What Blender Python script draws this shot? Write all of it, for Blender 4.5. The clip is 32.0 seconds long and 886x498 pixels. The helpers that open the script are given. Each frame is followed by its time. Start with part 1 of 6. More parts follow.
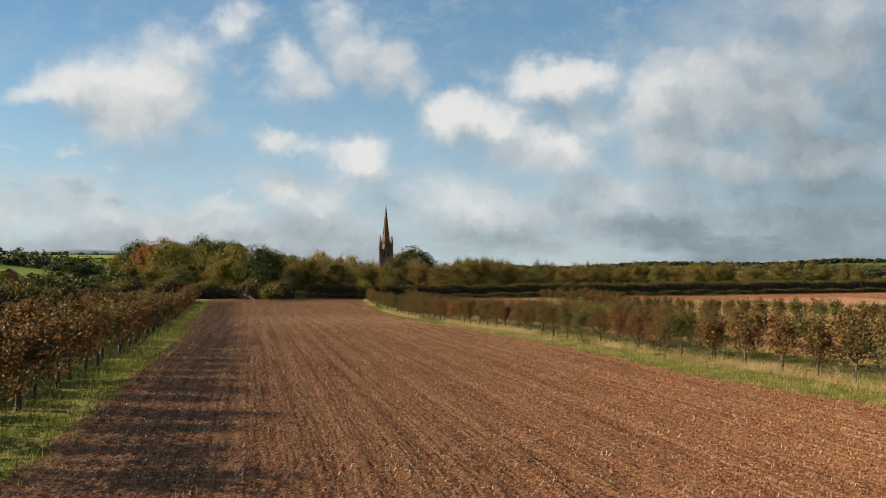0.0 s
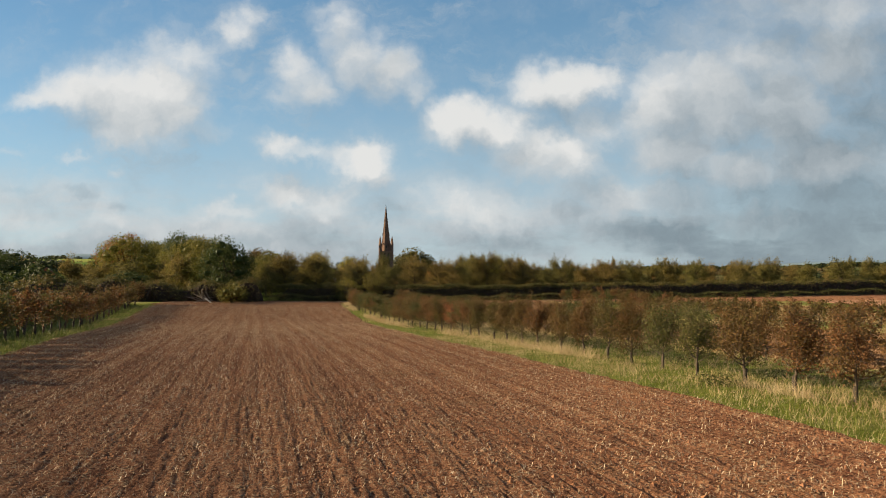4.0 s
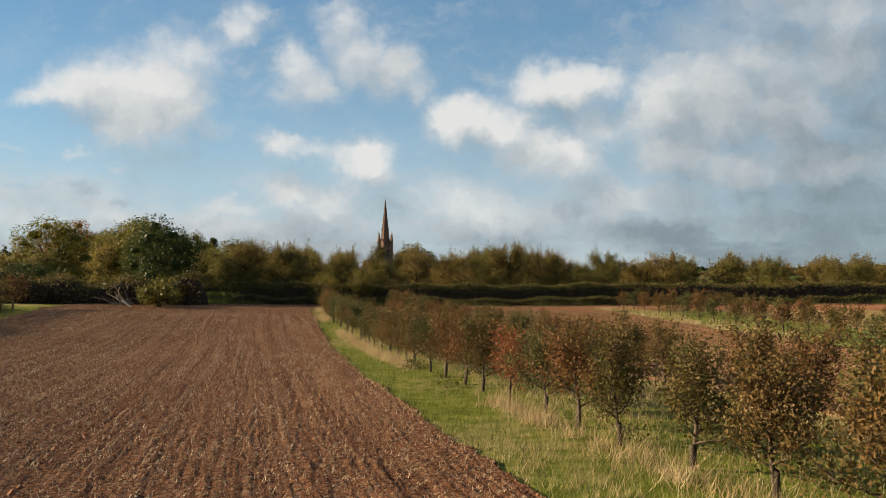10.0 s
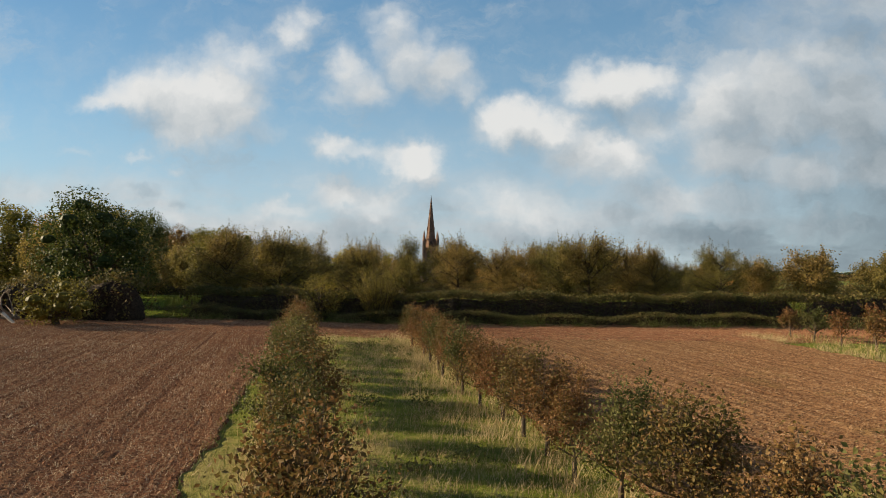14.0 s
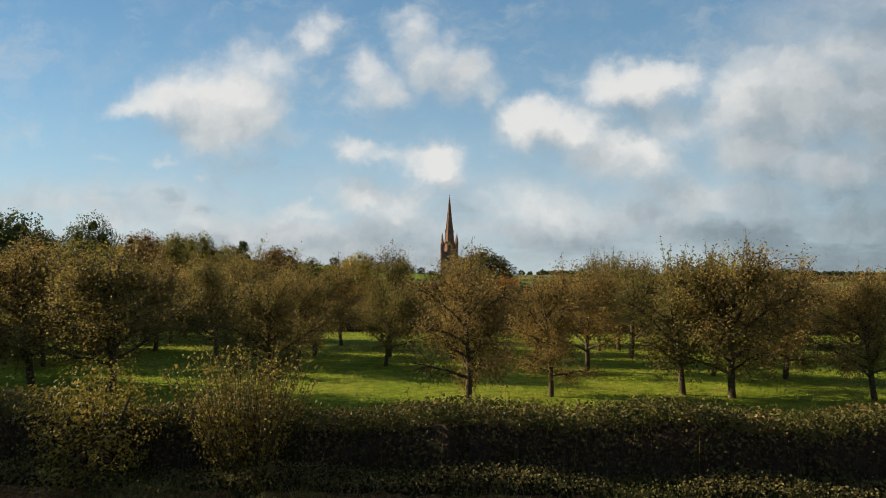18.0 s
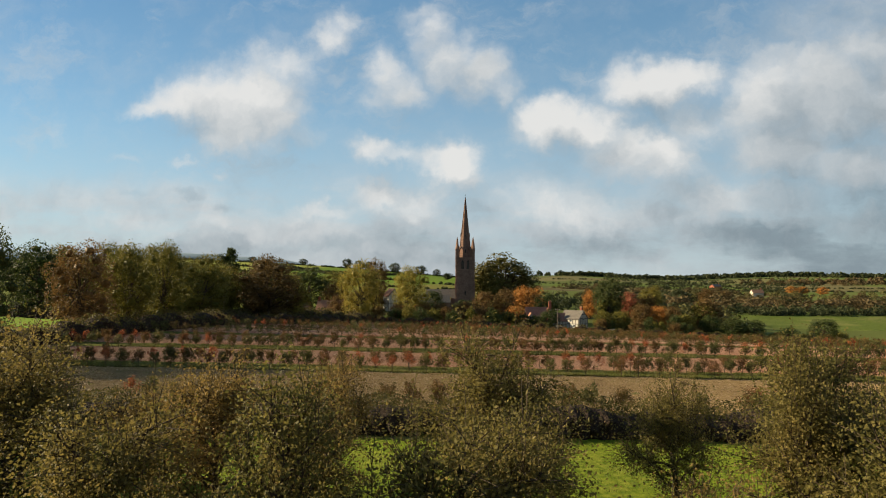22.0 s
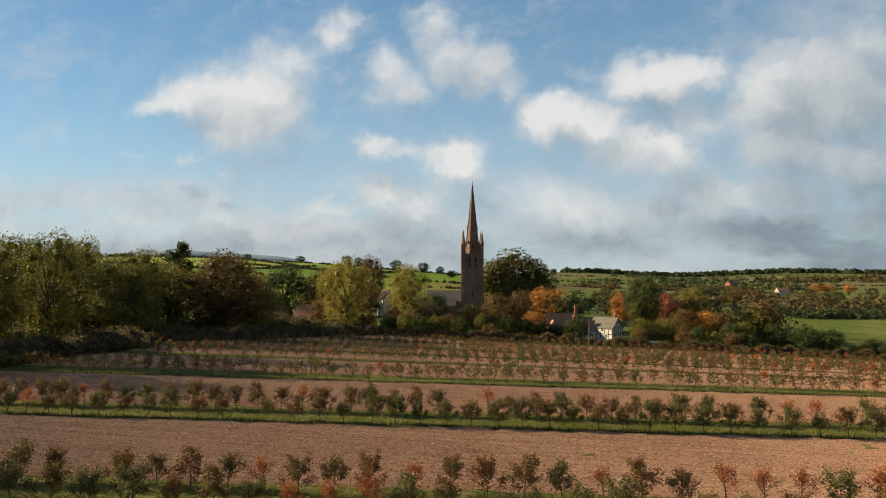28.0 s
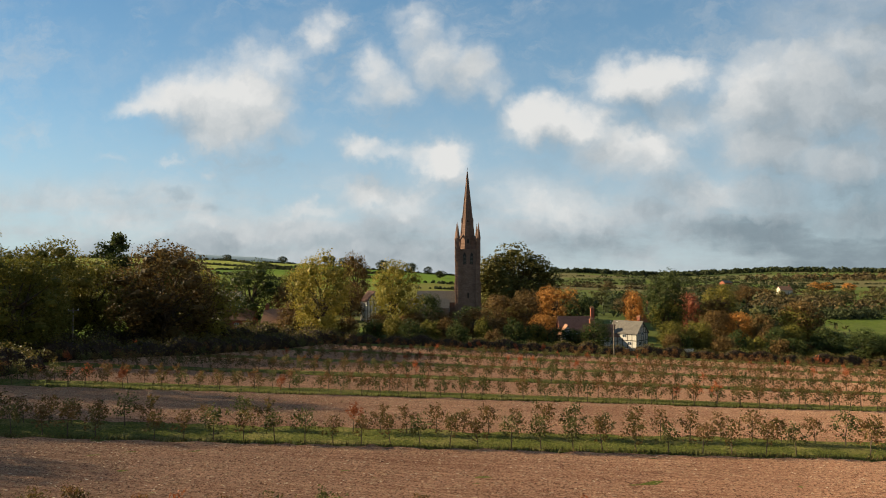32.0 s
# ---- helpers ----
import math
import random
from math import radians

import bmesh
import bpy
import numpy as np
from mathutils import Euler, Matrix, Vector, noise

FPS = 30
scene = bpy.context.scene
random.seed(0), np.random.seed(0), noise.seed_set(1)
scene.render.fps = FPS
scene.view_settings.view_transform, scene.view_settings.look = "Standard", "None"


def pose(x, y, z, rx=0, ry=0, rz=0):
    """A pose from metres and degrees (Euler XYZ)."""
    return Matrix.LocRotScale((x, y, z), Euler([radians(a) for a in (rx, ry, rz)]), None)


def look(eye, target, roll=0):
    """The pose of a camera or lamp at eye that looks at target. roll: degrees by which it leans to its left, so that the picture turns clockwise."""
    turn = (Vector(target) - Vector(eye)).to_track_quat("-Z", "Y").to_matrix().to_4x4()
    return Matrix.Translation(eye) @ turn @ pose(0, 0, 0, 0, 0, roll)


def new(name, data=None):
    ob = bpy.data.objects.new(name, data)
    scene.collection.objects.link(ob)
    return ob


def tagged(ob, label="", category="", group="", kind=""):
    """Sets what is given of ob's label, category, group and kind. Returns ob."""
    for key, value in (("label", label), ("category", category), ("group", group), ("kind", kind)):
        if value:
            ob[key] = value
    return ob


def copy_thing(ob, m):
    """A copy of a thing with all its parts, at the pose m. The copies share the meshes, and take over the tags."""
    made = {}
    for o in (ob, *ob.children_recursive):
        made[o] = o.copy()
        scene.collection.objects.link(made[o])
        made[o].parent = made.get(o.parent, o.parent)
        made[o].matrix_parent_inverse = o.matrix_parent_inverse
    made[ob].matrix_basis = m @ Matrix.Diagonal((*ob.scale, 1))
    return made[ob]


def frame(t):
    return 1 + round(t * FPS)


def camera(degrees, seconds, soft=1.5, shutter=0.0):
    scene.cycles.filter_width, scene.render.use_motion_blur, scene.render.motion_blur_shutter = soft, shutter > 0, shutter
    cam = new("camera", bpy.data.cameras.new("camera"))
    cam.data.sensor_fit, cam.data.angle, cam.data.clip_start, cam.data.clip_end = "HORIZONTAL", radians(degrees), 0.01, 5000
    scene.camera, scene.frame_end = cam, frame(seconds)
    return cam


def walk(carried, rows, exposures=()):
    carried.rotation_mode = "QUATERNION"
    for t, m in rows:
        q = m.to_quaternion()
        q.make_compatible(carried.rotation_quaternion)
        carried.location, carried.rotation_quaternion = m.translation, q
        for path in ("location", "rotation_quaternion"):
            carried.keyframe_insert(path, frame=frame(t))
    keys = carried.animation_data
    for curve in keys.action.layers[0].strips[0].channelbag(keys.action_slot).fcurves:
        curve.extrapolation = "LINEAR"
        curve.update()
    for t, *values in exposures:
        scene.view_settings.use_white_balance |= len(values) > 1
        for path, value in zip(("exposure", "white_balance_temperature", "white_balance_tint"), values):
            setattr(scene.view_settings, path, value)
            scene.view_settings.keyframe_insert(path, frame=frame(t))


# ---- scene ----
cam = camera(68.57, 32.0, soft=1.0)
PATH = [
    (0.0, (0.430, 0.028, 4.726), (0.435, 10.020, 5.118), -0.300),
    (1.0, (0.899, 5.800, 4.031), (0.886, 15.791, 4.445), -0.374),
    (2.0, (1.097, 11.347, 3.743), (1.065, 21.337, 4.179), -0.398),
    (3.0, (1.044, 16.777, 3.724), (1.009, 26.767, 4.180), -0.377),
    (3.5, (1.003, 19.297, 3.685), (0.962, 29.286, 4.150), -0.360),
    (5.5, (0.845, 26.301, 3.322), (0.781, 36.290, 3.775), -0.348),
    (6.0, (0.633, 28.593, 3.255), (0.562, 38.582, 3.711), -0.339),
    (7.0, (0.182, 33.773, 3.261), (0.114, 43.762, 3.722), -0.293),
    (8.0, (-0.165, 39.168, 3.378), (-0.221, 49.157, 3.837), -0.181),
    (9.0, (-0.426, 43.904, 3.409), (-0.475, 53.893, 3.863), -0.037),
    (10.0, (-0.556, 48.597, 3.364), (-0.612, 58.586, 3.814), 0.123),
    (10.5, (-0.576, 51.111, 3.344), (-0.694, 61.100, 3.790), 0.216),
    (11.0, (-0.649, 53.790, 3.381), (-0.882, 63.777, 3.823), 0.315),
    (11.5, (-0.632, 56.714, 3.401), (-0.959, 66.699, 3.843), 0.411),
    (12.0, (-0.658, 59.848, 3.420), (-1.102, 69.828, 3.866), 0.499),
    (12.5, (-0.866, 63.188, 3.428), (-1.454, 73.161, 3.881), 0.569),
    (13.0, (-0.870, 66.714, 3.426), (-1.533, 76.681, 3.888), 0.618),
    (14.0, (-1.054, 74.197, 3.621), (-1.854, 84.154, 4.093), 0.663),
    (14.5, (-1.123, 78.185, 3.796), (-1.953, 88.140, 4.271), 0.657),
    (16.5, (-1.648, 94.881, 5.380), (-2.568, 104.827, 5.864), 0.279),
    (17.0, (-1.850, 99.007, 5.741), (-2.830, 108.947, 6.229), 0.254),
    (18.0, (-2.307, 106.816, 6.553), (-3.447, 116.738, 7.049), 0.256),
    (19.0, (-3.045, 114.629, 7.668), (-4.352, 124.531, 8.169), 0.296),
    (20.0, (-3.768, 122.673, 8.957), (-5.136, 132.566, 9.457), 0.353),
    (21.0, (-4.434, 130.637, 10.229), (-5.820, 140.528, 10.720), 0.414),
    (22.0, (-5.099, 138.268, 11.418), (-6.494, 148.158, 11.899), 0.471),
    (23.0, (-5.671, 145.536, 12.402), (-7.082, 155.424, 12.875), 0.510),
    (24.0, (-6.267, 152.683, 12.841), (-7.693, 162.570, 13.304), 0.514),
    (25.0, (-7.177, 160.019, 12.894), (-8.614, 169.905, 13.352), 0.496),
    (25.5, (-7.718, 163.686, 12.855), (-9.159, 173.571, 13.311), 0.484),
    (27.5, (-10.739, 179.006, 12.833), (-12.183, 188.892, 13.270), 0.415),
    (28.0, (-11.495, 183.264, 12.747), (-12.945, 193.148, 13.180), 0.361),
    (29.0, (-13.263, 191.918, 12.518), (-14.717, 201.802, 12.943), 0.254),
    (30.0, (-15.169, 200.313, 12.165), (-16.623, 210.198, 12.588), 0.165),
    (30.5, (-16.055, 204.249, 11.935), (-17.510, 214.133, 12.362), 0.127),
    (31.0, (-16.883, 208.005, 11.868), (-18.337, 217.889, 12.303), 0.092),
    (31.5, (-17.729, 211.598, 11.874), (-19.160, 221.485, 12.319), 0.058),
    (32.0, (-18.321, 215.139, 11.804), (-19.563, 225.051, 12.254), 0.025),
]
EXPOSURE = 1.42
SKY_STRENGTH, SUN_POWER = 0.0522, 5.0
SKY_TINT = (0.80, 1.02, 1.08)
SKY_LOW, SKY_TOP = (0.1010, 0.1637, 0.2090), (0.0279, 0.0836, 0.1568)
CLOUD_DARK, CLOUD_MID, CLOUD_LIT, CLOUD_HAZE = (0.0802, 0.1010, 0.1150), (0.1707, 0.1867, 0.1964), (0.2984, 0.2958, 0.2872), (0.1741, 0.2090, 0.2334)
walk(cam, [(t, look(eye, target, roll)) for t, eye, target, roll in PATH], exposures=[(0.0, EXPOSURE), (32.0, EXPOSURE)])

# ---- sky and sun ----
SUN_AZ, SUN_EL = -82.0, 19.5      # degrees to the right of +y, degrees up
# clouds: sideways, up, half width, half height, density
CLOUDS_A = [(-0.627, 0.285, 0.050, 0.018, 0.85), (-0.571, 0.292, 0.068, 0.034, 1), (-0.512, 0.294, 0.088, 0.052, 1.05), (-0.448, 0.300, 0.077, 0.057, 1.05), (-0.417, 0.261, 0.054, 0.044, 0.95), (-0.488, 0.257, 0.077, 0.040, 1), (-0.519, 0.231, 0.047, 0.026, 0.85), (-0.437, 0.225, 0.087, 0.023, 0.6), (-0.365, 0.226, 0.049, 0.018, 0.5), (-0.403, 0.350, 0.054, 0.035, 0.8), (-0.435, 0.369, 0.040, 0.029, 0.6), (-0.367, 0.371, 0.031, 0.023, 0.5), (-0.328, 0.396, 0.035, 0.034, 0.75), (-0.310, 0.421, 0.026, 0.031, 0.65), (-0.583, 0.194, 0.031, 0.008, 0.6), (-0.514, 0.169, 0.020, 0.010, 0.6), (-0.680, 0.202, 0.041, 0.009, 0.4)]
CLOUDS_B = [(-0.240, 0.327, 0.040, 0.043, 0.75), (-0.210, 0.304, 0.042, 0.033, 0.75), (-0.253, 0.288, 0.033, 0.021, 0.6), (-0.159, 0.389, 0.035, 0.043, 0.75), (-0.180, 0.425, 0.035, 0.019, 0.6), (-0.130, 0.349, 0.044, 0.040, 0.85), (-0.088, 0.320, 0.046, 0.042, 0.85), (-0.052, 0.286, 0.027, 0.026, 0.6), (-0.106, 0.374, 0.026, 0.029, 0.6), (-0.316, 0.328, 0.023, 0.014, 0.45), (-0.256, 0.204, 0.033, 0.021, 0.8), (-0.212, 0.191, 0.042, 0.017, 0.7), (-0.167, 0.183, 0.039, 0.021, 0.75), (-0.127, 0.176, 0.039, 0.033, 1.1), (-0.103, 0.149, 0.033, 0.023, 0.8), (-0.052, 0.129, 0.055, 0.018, 0.6), (-0.242, 0.133, 0.048, 0.026, 0.8)]
CLOUDS_C = [(0.029, 0.245, 0.057, 0.035, 1.1), (-0.006, 0.244, 0.025, 0.017, 0.85), (0.079, 0.236, 0.049, 0.036, 1.05), (0.179, 0.300, 0.074, 0.035, 1.1), (0.235, 0.310, 0.049, 0.030, 1), (0.136, 0.286, 0.036, 0.016, 0.8), (0.131, 0.200, 0.065, 0.036, 0.9), (0.191, 0.191, 0.053, 0.034, 1), (0.239, 0.241, 0.066, 0.046, 0.75), (0.173, 0.167, 0.078, 0.031, 0.8), (-0.171, 0.123, 0.064, 0.027, 0.8), (0.056, 0.106, 0.124, 0.031, 0.75), (-0.358, 0.107, 0.105, 0.016, 0.65), (-0.521, 0.089, 0.177, 0.018, 0.55), (-0.696, 0.096, 0.108, 0.018, 0.5)]
CLOUDS_D = [(0.337, 0.270, 0.062, 0.069, 1.05), (0.426, 0.265, 0.092, 0.079, 1.05), (0.531, 0.259, 0.097, 0.081, 1), (0.487, 0.334, 0.080, 0.041, 0.85), (0.605, 0.341, 0.087, 0.072, 0.95), (0.575, 0.177, 0.096, 0.052, 0.95), (0.357, 0.191, 0.076, 0.044, 0.95), (0.466, 0.165, 0.097, 0.039, 0.9), (0.598, 0.410, 0.131, 0.033, 0.75), (0.297, 0.123, 0.133, 0.032, 0.8), (0.523, 0.091, 0.147, 0.029, 0.8), (-0.118, 0.085, 0.147, 0.021, 0.6)]


class Nodes:
    """Short hand for building a node tree."""
    def __init__(self, tree):
        self.t = tree

    def add(self, kind, **sets):
        n = self.t.nodes.new(kind)
        for k, v in sets.items():
            setattr(n, k, v)
        return n

    def put(self, sock, v):
        if hasattr(v, "is_output"):
            self.t.links.new(v, sock)
        elif v is not None:
            sock.default_value = v

    def math(self, op, a, b=None, c=None, clamp=False):
        n = self.add("ShaderNodeMath", operation=op, use_clamp=clamp)
        for s, v in zip(n.inputs, (a, b, c)):
            self.put(s, v)
        return n.outputs[0]

    def vmath(self, op, a, b=None, scale=None):
        n = self.add("ShaderNodeVectorMath", operation=op)
        self.put(n.inputs[0], a)
        self.put(n.inputs[1], b)
        if scale is not None:
            self.put(n.inputs["Scale"], scale)
        return n.outputs["Value"] if op in ("LENGTH", "DOT_PRODUCT", "DISTANCE") else n.outputs[0]

    def noise(self, vec, scale, detail=5.0, rough=0.55, distort=0.0, colour=False):
        n = self.add("ShaderNodeTexNoise")
        self.put(n.inputs["Vector"], vec)
        n.inputs["Scale"].default_value, n.inputs["Detail"].default_value = scale, detail
        n.inputs["Roughness"].default_value, n.inputs["Distortion"].default_value = rough, distort
        return n.outputs["Color" if colour else "Fac"]

    def span(self, v, a, b, c=0.0, d=1.0, smooth=True):
        n = self.add("ShaderNodeMapRange", interpolation_type="SMOOTHSTEP" if smooth else "LINEAR")
        for s, x in zip(n.inputs, (v, a, b, c, d)):
            self.put(s, x)
        return n.outputs[0]

    def mix(self, f, a, b, blend="MIX"):
        n = self.add("ShaderNodeMix", data_type="RGBA", blend_type=blend)
        self.put(n.inputs[0], f)
        self.put(n.inputs[6], a if hasattr(a, "is_output") else (*a, 1))
        self.put(n.inputs[7], b if hasattr(b, "is_output") else (*b, 1))
        return n.outputs[2]

    def ramp(self, f, stops):
        n = self.add("ShaderNodeValToRGB")
        while len(n.color_ramp.elements) < len(stops):
            n.color_ramp.elements.new(0.5)
        for e, (p, c) in zip(n.color_ramp.elements, stops):
            e.position, e.color = p, (*c, 1)
        self.put(n.inputs[0], f)
        return n.outputs[0]


def make_world():
    world = bpy.data.worlds.new("sky")
    scene.world = world
    world.use_nodes = True
    world.node_tree.nodes.clear()
    N = Nodes(world.node_tree)
    sky = N.add("ShaderNodeTexSky", sky_type="NISHITA", sun_disc=False, sun_elevation=radians(SUN_EL), sun_rotation=radians(SUN_AZ),
                altitude=100.0, air_density=1.0, dust_density=0.15, ozone_density=1.4)
    where = N.add("ShaderNodeTexCoord").outputs["Generated"]
    sep = N.add("ShaderNodeSeparateXYZ")
    N.put(sep.inputs[0], where)
    ahead = N.math("MAXIMUM", sep.outputs[1], 0.12)
    comb = N.add("ShaderNodeCombineXYZ")
    N.put(comb.inputs[0], N.math("DIVIDE", sep.outputs[0], ahead))
    N.put(comb.inputs[1], N.math("DIVIDE", sep.outputs[2], ahead))
    flat = comb.outputs[0]

    def warp(p):
        w1 = N.vmath("SUBTRACT", N.noise(p, 7.0, 4.0, 0.6, colour=True), (0.5, 0.5, 0.5))
        w2 = N.vmath("SUBTRACT", N.noise(p, 26.0, 4.0, 0.6, colour=True), (0.5, 0.5, 0.5))
        return N.vmath("ADD", N.vmath("ADD", p, N.vmath("SCALE", w1, scale=0.075)), N.vmath("SCALE", w2, scale=0.045))

    def cover(p):
        total = None
        for u, v, ru, rv, weight in CLOUDS_A + CLOUDS_B + CLOUDS_C + CLOUDS_D:
            d = N.vmath("LENGTH", N.vmath("MULTIPLY", N.vmath("SUBTRACT", p, (u, v, 0.0)), (1 / ru, 1 / rv, 0.0)))
            blob = N.span(d, 0.0, 2.15, 1.15 * weight, 0.0)
            total = blob if total is None else N.math("SMOOTH_MAX", total, blob, 0.25)
        return total

    p1 = warp(flat)
    blobs = cover(p1)
    sepf = N.add("ShaderNodeSeparateXYZ")
    N.put(sepf.inputs[0], flat)
    side, high = sepf.outputs[0], sepf.outputs[1]
    streak = N.vmath("MULTIPLY", p1, (1.0, 1.35, 1.0))
    grain = N.noise(streak, 9.0, 9.0, 0.6)
    # a low bank of cloud along the horizon, and a heavy mass to the right
    bank = N.math("MULTIPLY", N.span(high, 0.08, 0.24, 0.95, 0.0), N.span(N.noise(N.vmath("MULTIPLY", flat, (1.0, 3.5, 1.0)), 3.2, 7.0, 0.58), 0.22, 0.6))
    mass = N.math("MULTIPLY", N.span(N.math("ADD", side, N.math("MULTIPLY", N.math("ABSOLUTE", N.math("SUBTRACT", high, 0.27)), -0.45)), 0.1, 0.5), 0.8)
    body = N.math("MAXIMUM", N.math("MAXIMUM", blobs, bank), mass)
    dens = N.math("ADD", body, N.math("MULTIPLY", N.math("SUBTRACT", grain, 0.5), 1.0))
    away = N.span(sep.outputs[1], 0.15, 0.5, 1.0, 0.0)
    loose = N.span(N.noise(where, 2.6, 7.0, 0.6), 0.47, 0.66)
    veil = N.math("MULTIPLY", N.span(N.noise(N.vmath("MULTIPLY", p1, (1.0, 1.8, 1.0)), 5.0, 9.0, 0.66), 0.46, 0.72), N.span(blobs, 0.0, 0.3, 0.05, 0.55))
    mask = N.math("MAXIMUM", N.math("MAXIMUM", N.span(dens, 0.08, 1.12), veil), N.math("MULTIPLY", away, loose))
    # light on the clouds comes from the left and above
    relief = N.math("SUBTRACT", N.noise(p1, 7.0, 8.0, 0.58), N.noise(N.vmath("ADD", p1, (-0.02, 0.03, 0.0)), 7.0, 8.0, 0.58))
    low = N.math("SUBTRACT", cover(N.vmath("ADD", p1, (-0.02, 0.05, 0.0))), blobs)
    lit = N.math("ADD", N.math("MULTIPLY", relief, 0.95), N.math("MULTIPLY", low, -0.5))
    right = N.span(side, 0.12, 0.62)
    lit = N.math("SUBTRACT", N.math("ADD", lit, 0.68), N.math("MULTIPLY", right, 0.42))
    lit = N.math("SUBTRACT", lit, N.span(high, 0.06, 0.2, 0.16, 0.0))
    lit = N.math("SUBTRACT", lit, N.math("MULTIPLY", right, N.span(high, 0.06, 0.16, 0.22, 0.0)), clamp=True)
    cloud = N.ramp(lit, [(0.0, CLOUD_DARK), (0.45, CLOUD_MID), (1.0, CLOUD_LIT)])
    clear = N.mix(1.0, sky.outputs[0], SKY_TINT, "MULTIPLY")
    clear = N.vmath("SCALE", clear, scale=SKY_STRENGTH)
    clear = N.mix(0.6, clear, N.ramp(N.span(high, 0.0, 0.6, smooth=False), [(0.0, CLOUD_HAZE), (0.35, SKY_LOW), (1.0, SKY_TOP)]))
    haze = N.span(high, -0.02, 0.34, 0.7, 0.0)
    clear = N.mix(haze, clear, CLOUD_HAZE)
    out = N.mix(N.math("MULTIPLY", mask, 0.95), clear, cloud)
    bg = N.add("ShaderNodeBackground")
    N.put(bg.inputs["Color"], out)
    bg.inputs["Strength"].default_value = 1.0
    N.put(N.add("ShaderNodeOutputWorld").inputs[0], bg.outputs[0])


make_world()
sun = new("sun", bpy.data.lights.new("sun", "SUN"))
sun.data.energy, sun.data.angle, sun.data.color = SUN_POWER, radians(0.53), (1.0, 0.81, 0.52)
toward = Vector((math.sin(radians(SUN_AZ)) * math.cos(radians(SUN_EL)), math.cos(radians(SUN_AZ)) * math.cos(radians(SUN_EL)), math.sin(radians(SUN_EL))))
sun.matrix_world = look(toward * 300, (0, 0, 0))

# ---- materials ----


def material(name, rough=0.8, shine=0.02):
    m = bpy.data.materials.new(name)
    m.use_nodes = True
    N = Nodes(m.node_tree)
    bsdf = m.node_tree.nodes["Principled BSDF"]
    bsdf.inputs["Roughness"].default_value = rough
    bsdf.inputs["Specular IOR Level"].default_value = shine
    place = N.add("ShaderNodeNewGeometry").outputs["Position"]
    return m, N, bsdf, place


def bump(N, bsdf, height, strength=0.5, dist=0.05):
    b = N.add("ShaderNodeBump")
    b.inputs["Strength"].default_value, b.inputs["Distance"].default_value = strength, dist
    N.put(b.inputs["Height"], height)
    N.put(bsdf.inputs["Normal"], b.outputs[0])


def plain(name, a, b, scale=4.0, rough=0.8, relief=0.3, dist=0.02, metal=0.0):
    """Two tones mixed by noise at two scales, with a fine relief."""
    m, N, bsdf, p = material(name, rough, 0.5 if rough < 0.6 else 0.12)
    p = N.add("ShaderNodeTexCoord").outputs["Object"]
    f = N.math("ADD", N.math("MULTIPLY", N.noise(p, scale, 6.0, 0.6), 0.6), N.math("MULTIPLY", N.noise(p, scale * 9, 3.0), 0.4))
    N.put(bsdf.inputs["Base Color"], N.mix(N.span(f, 0.35, 0.65), a, b))
    bsdf.inputs["Metallic"].default_value = metal
    bump(N, bsdf, N.noise(p, scale * 6, 4.0), relief, dist)
    return m


def leaves(name, stops, tint=((0.8, 0.85, 0.75), (1.15, 1.1, 1.0)), clear=0.3, clump=0.8, own=0.42):
    """Leaves: each one takes its own tone, each tree its own tint; some light comes through."""
    m, N, bsdf, p = material(name, 0.6, 0.1)
    rnd = N.add("ShaderNodeNewGeometry").outputs["Random Per Island"]
    per = N.add("ShaderNodeObjectInfo").outputs["Random"]
    patch = N.span(N.noise(p, clump, 4.0, 0.65), 0.3, 0.7)
    c = N.ramp(N.math("ADD", N.math("MULTIPLY", rnd, own), N.math("MULTIPLY", patch, 1 - own)), stops)
    c = N.mix(1.0, c, N.mix(per, *tint), "MULTIPLY")
    N.put(bsdf.inputs["Base Color"], c)
    tr = N.add("ShaderNodeBsdfTranslucent")
    N.put(tr.inputs["Color"], c)
    mx = N.add("ShaderNodeMixShader")
    mx.inputs[0].default_value = clear
    N.put(mx.inputs[1], bsdf.outputs[0])
    N.put(mx.inputs[2], tr.outputs[0])
    N.put(m.node_tree.nodes["Material Output"].inputs["Surface"], mx.outputs[0])
    return m


def flecks(N, q, turn, scale, share):
    """Small straw-shaped spots: cells stretched one way, some of them picked at random."""
    r = N.add("ShaderNodeVectorRotate", rotation_type="Z_AXIS")
    N.put(r.inputs["Vector"], q)
    r.inputs["Angle"].default_value = turn
    v = N.add("ShaderNodeTexVoronoi", feature="F1")
    N.put(v.inputs["Vector"], N.vmath("MULTIPLY", r.outputs[0], (scale, scale * 0.36, 1.0)))
    v.inputs["Scale"].default_value = 1.0
    c = N.add("ShaderNodeSeparateColor")
    N.put(c.inputs[0], v.outputs["Color"])
    return N.math("MULTIPLY", N.span(c.outputs[0], 1 - share, 1 - share + 0.12), N.span(v.outputs["Distance"], 0.30, 0.46, 1.0, 0.0))


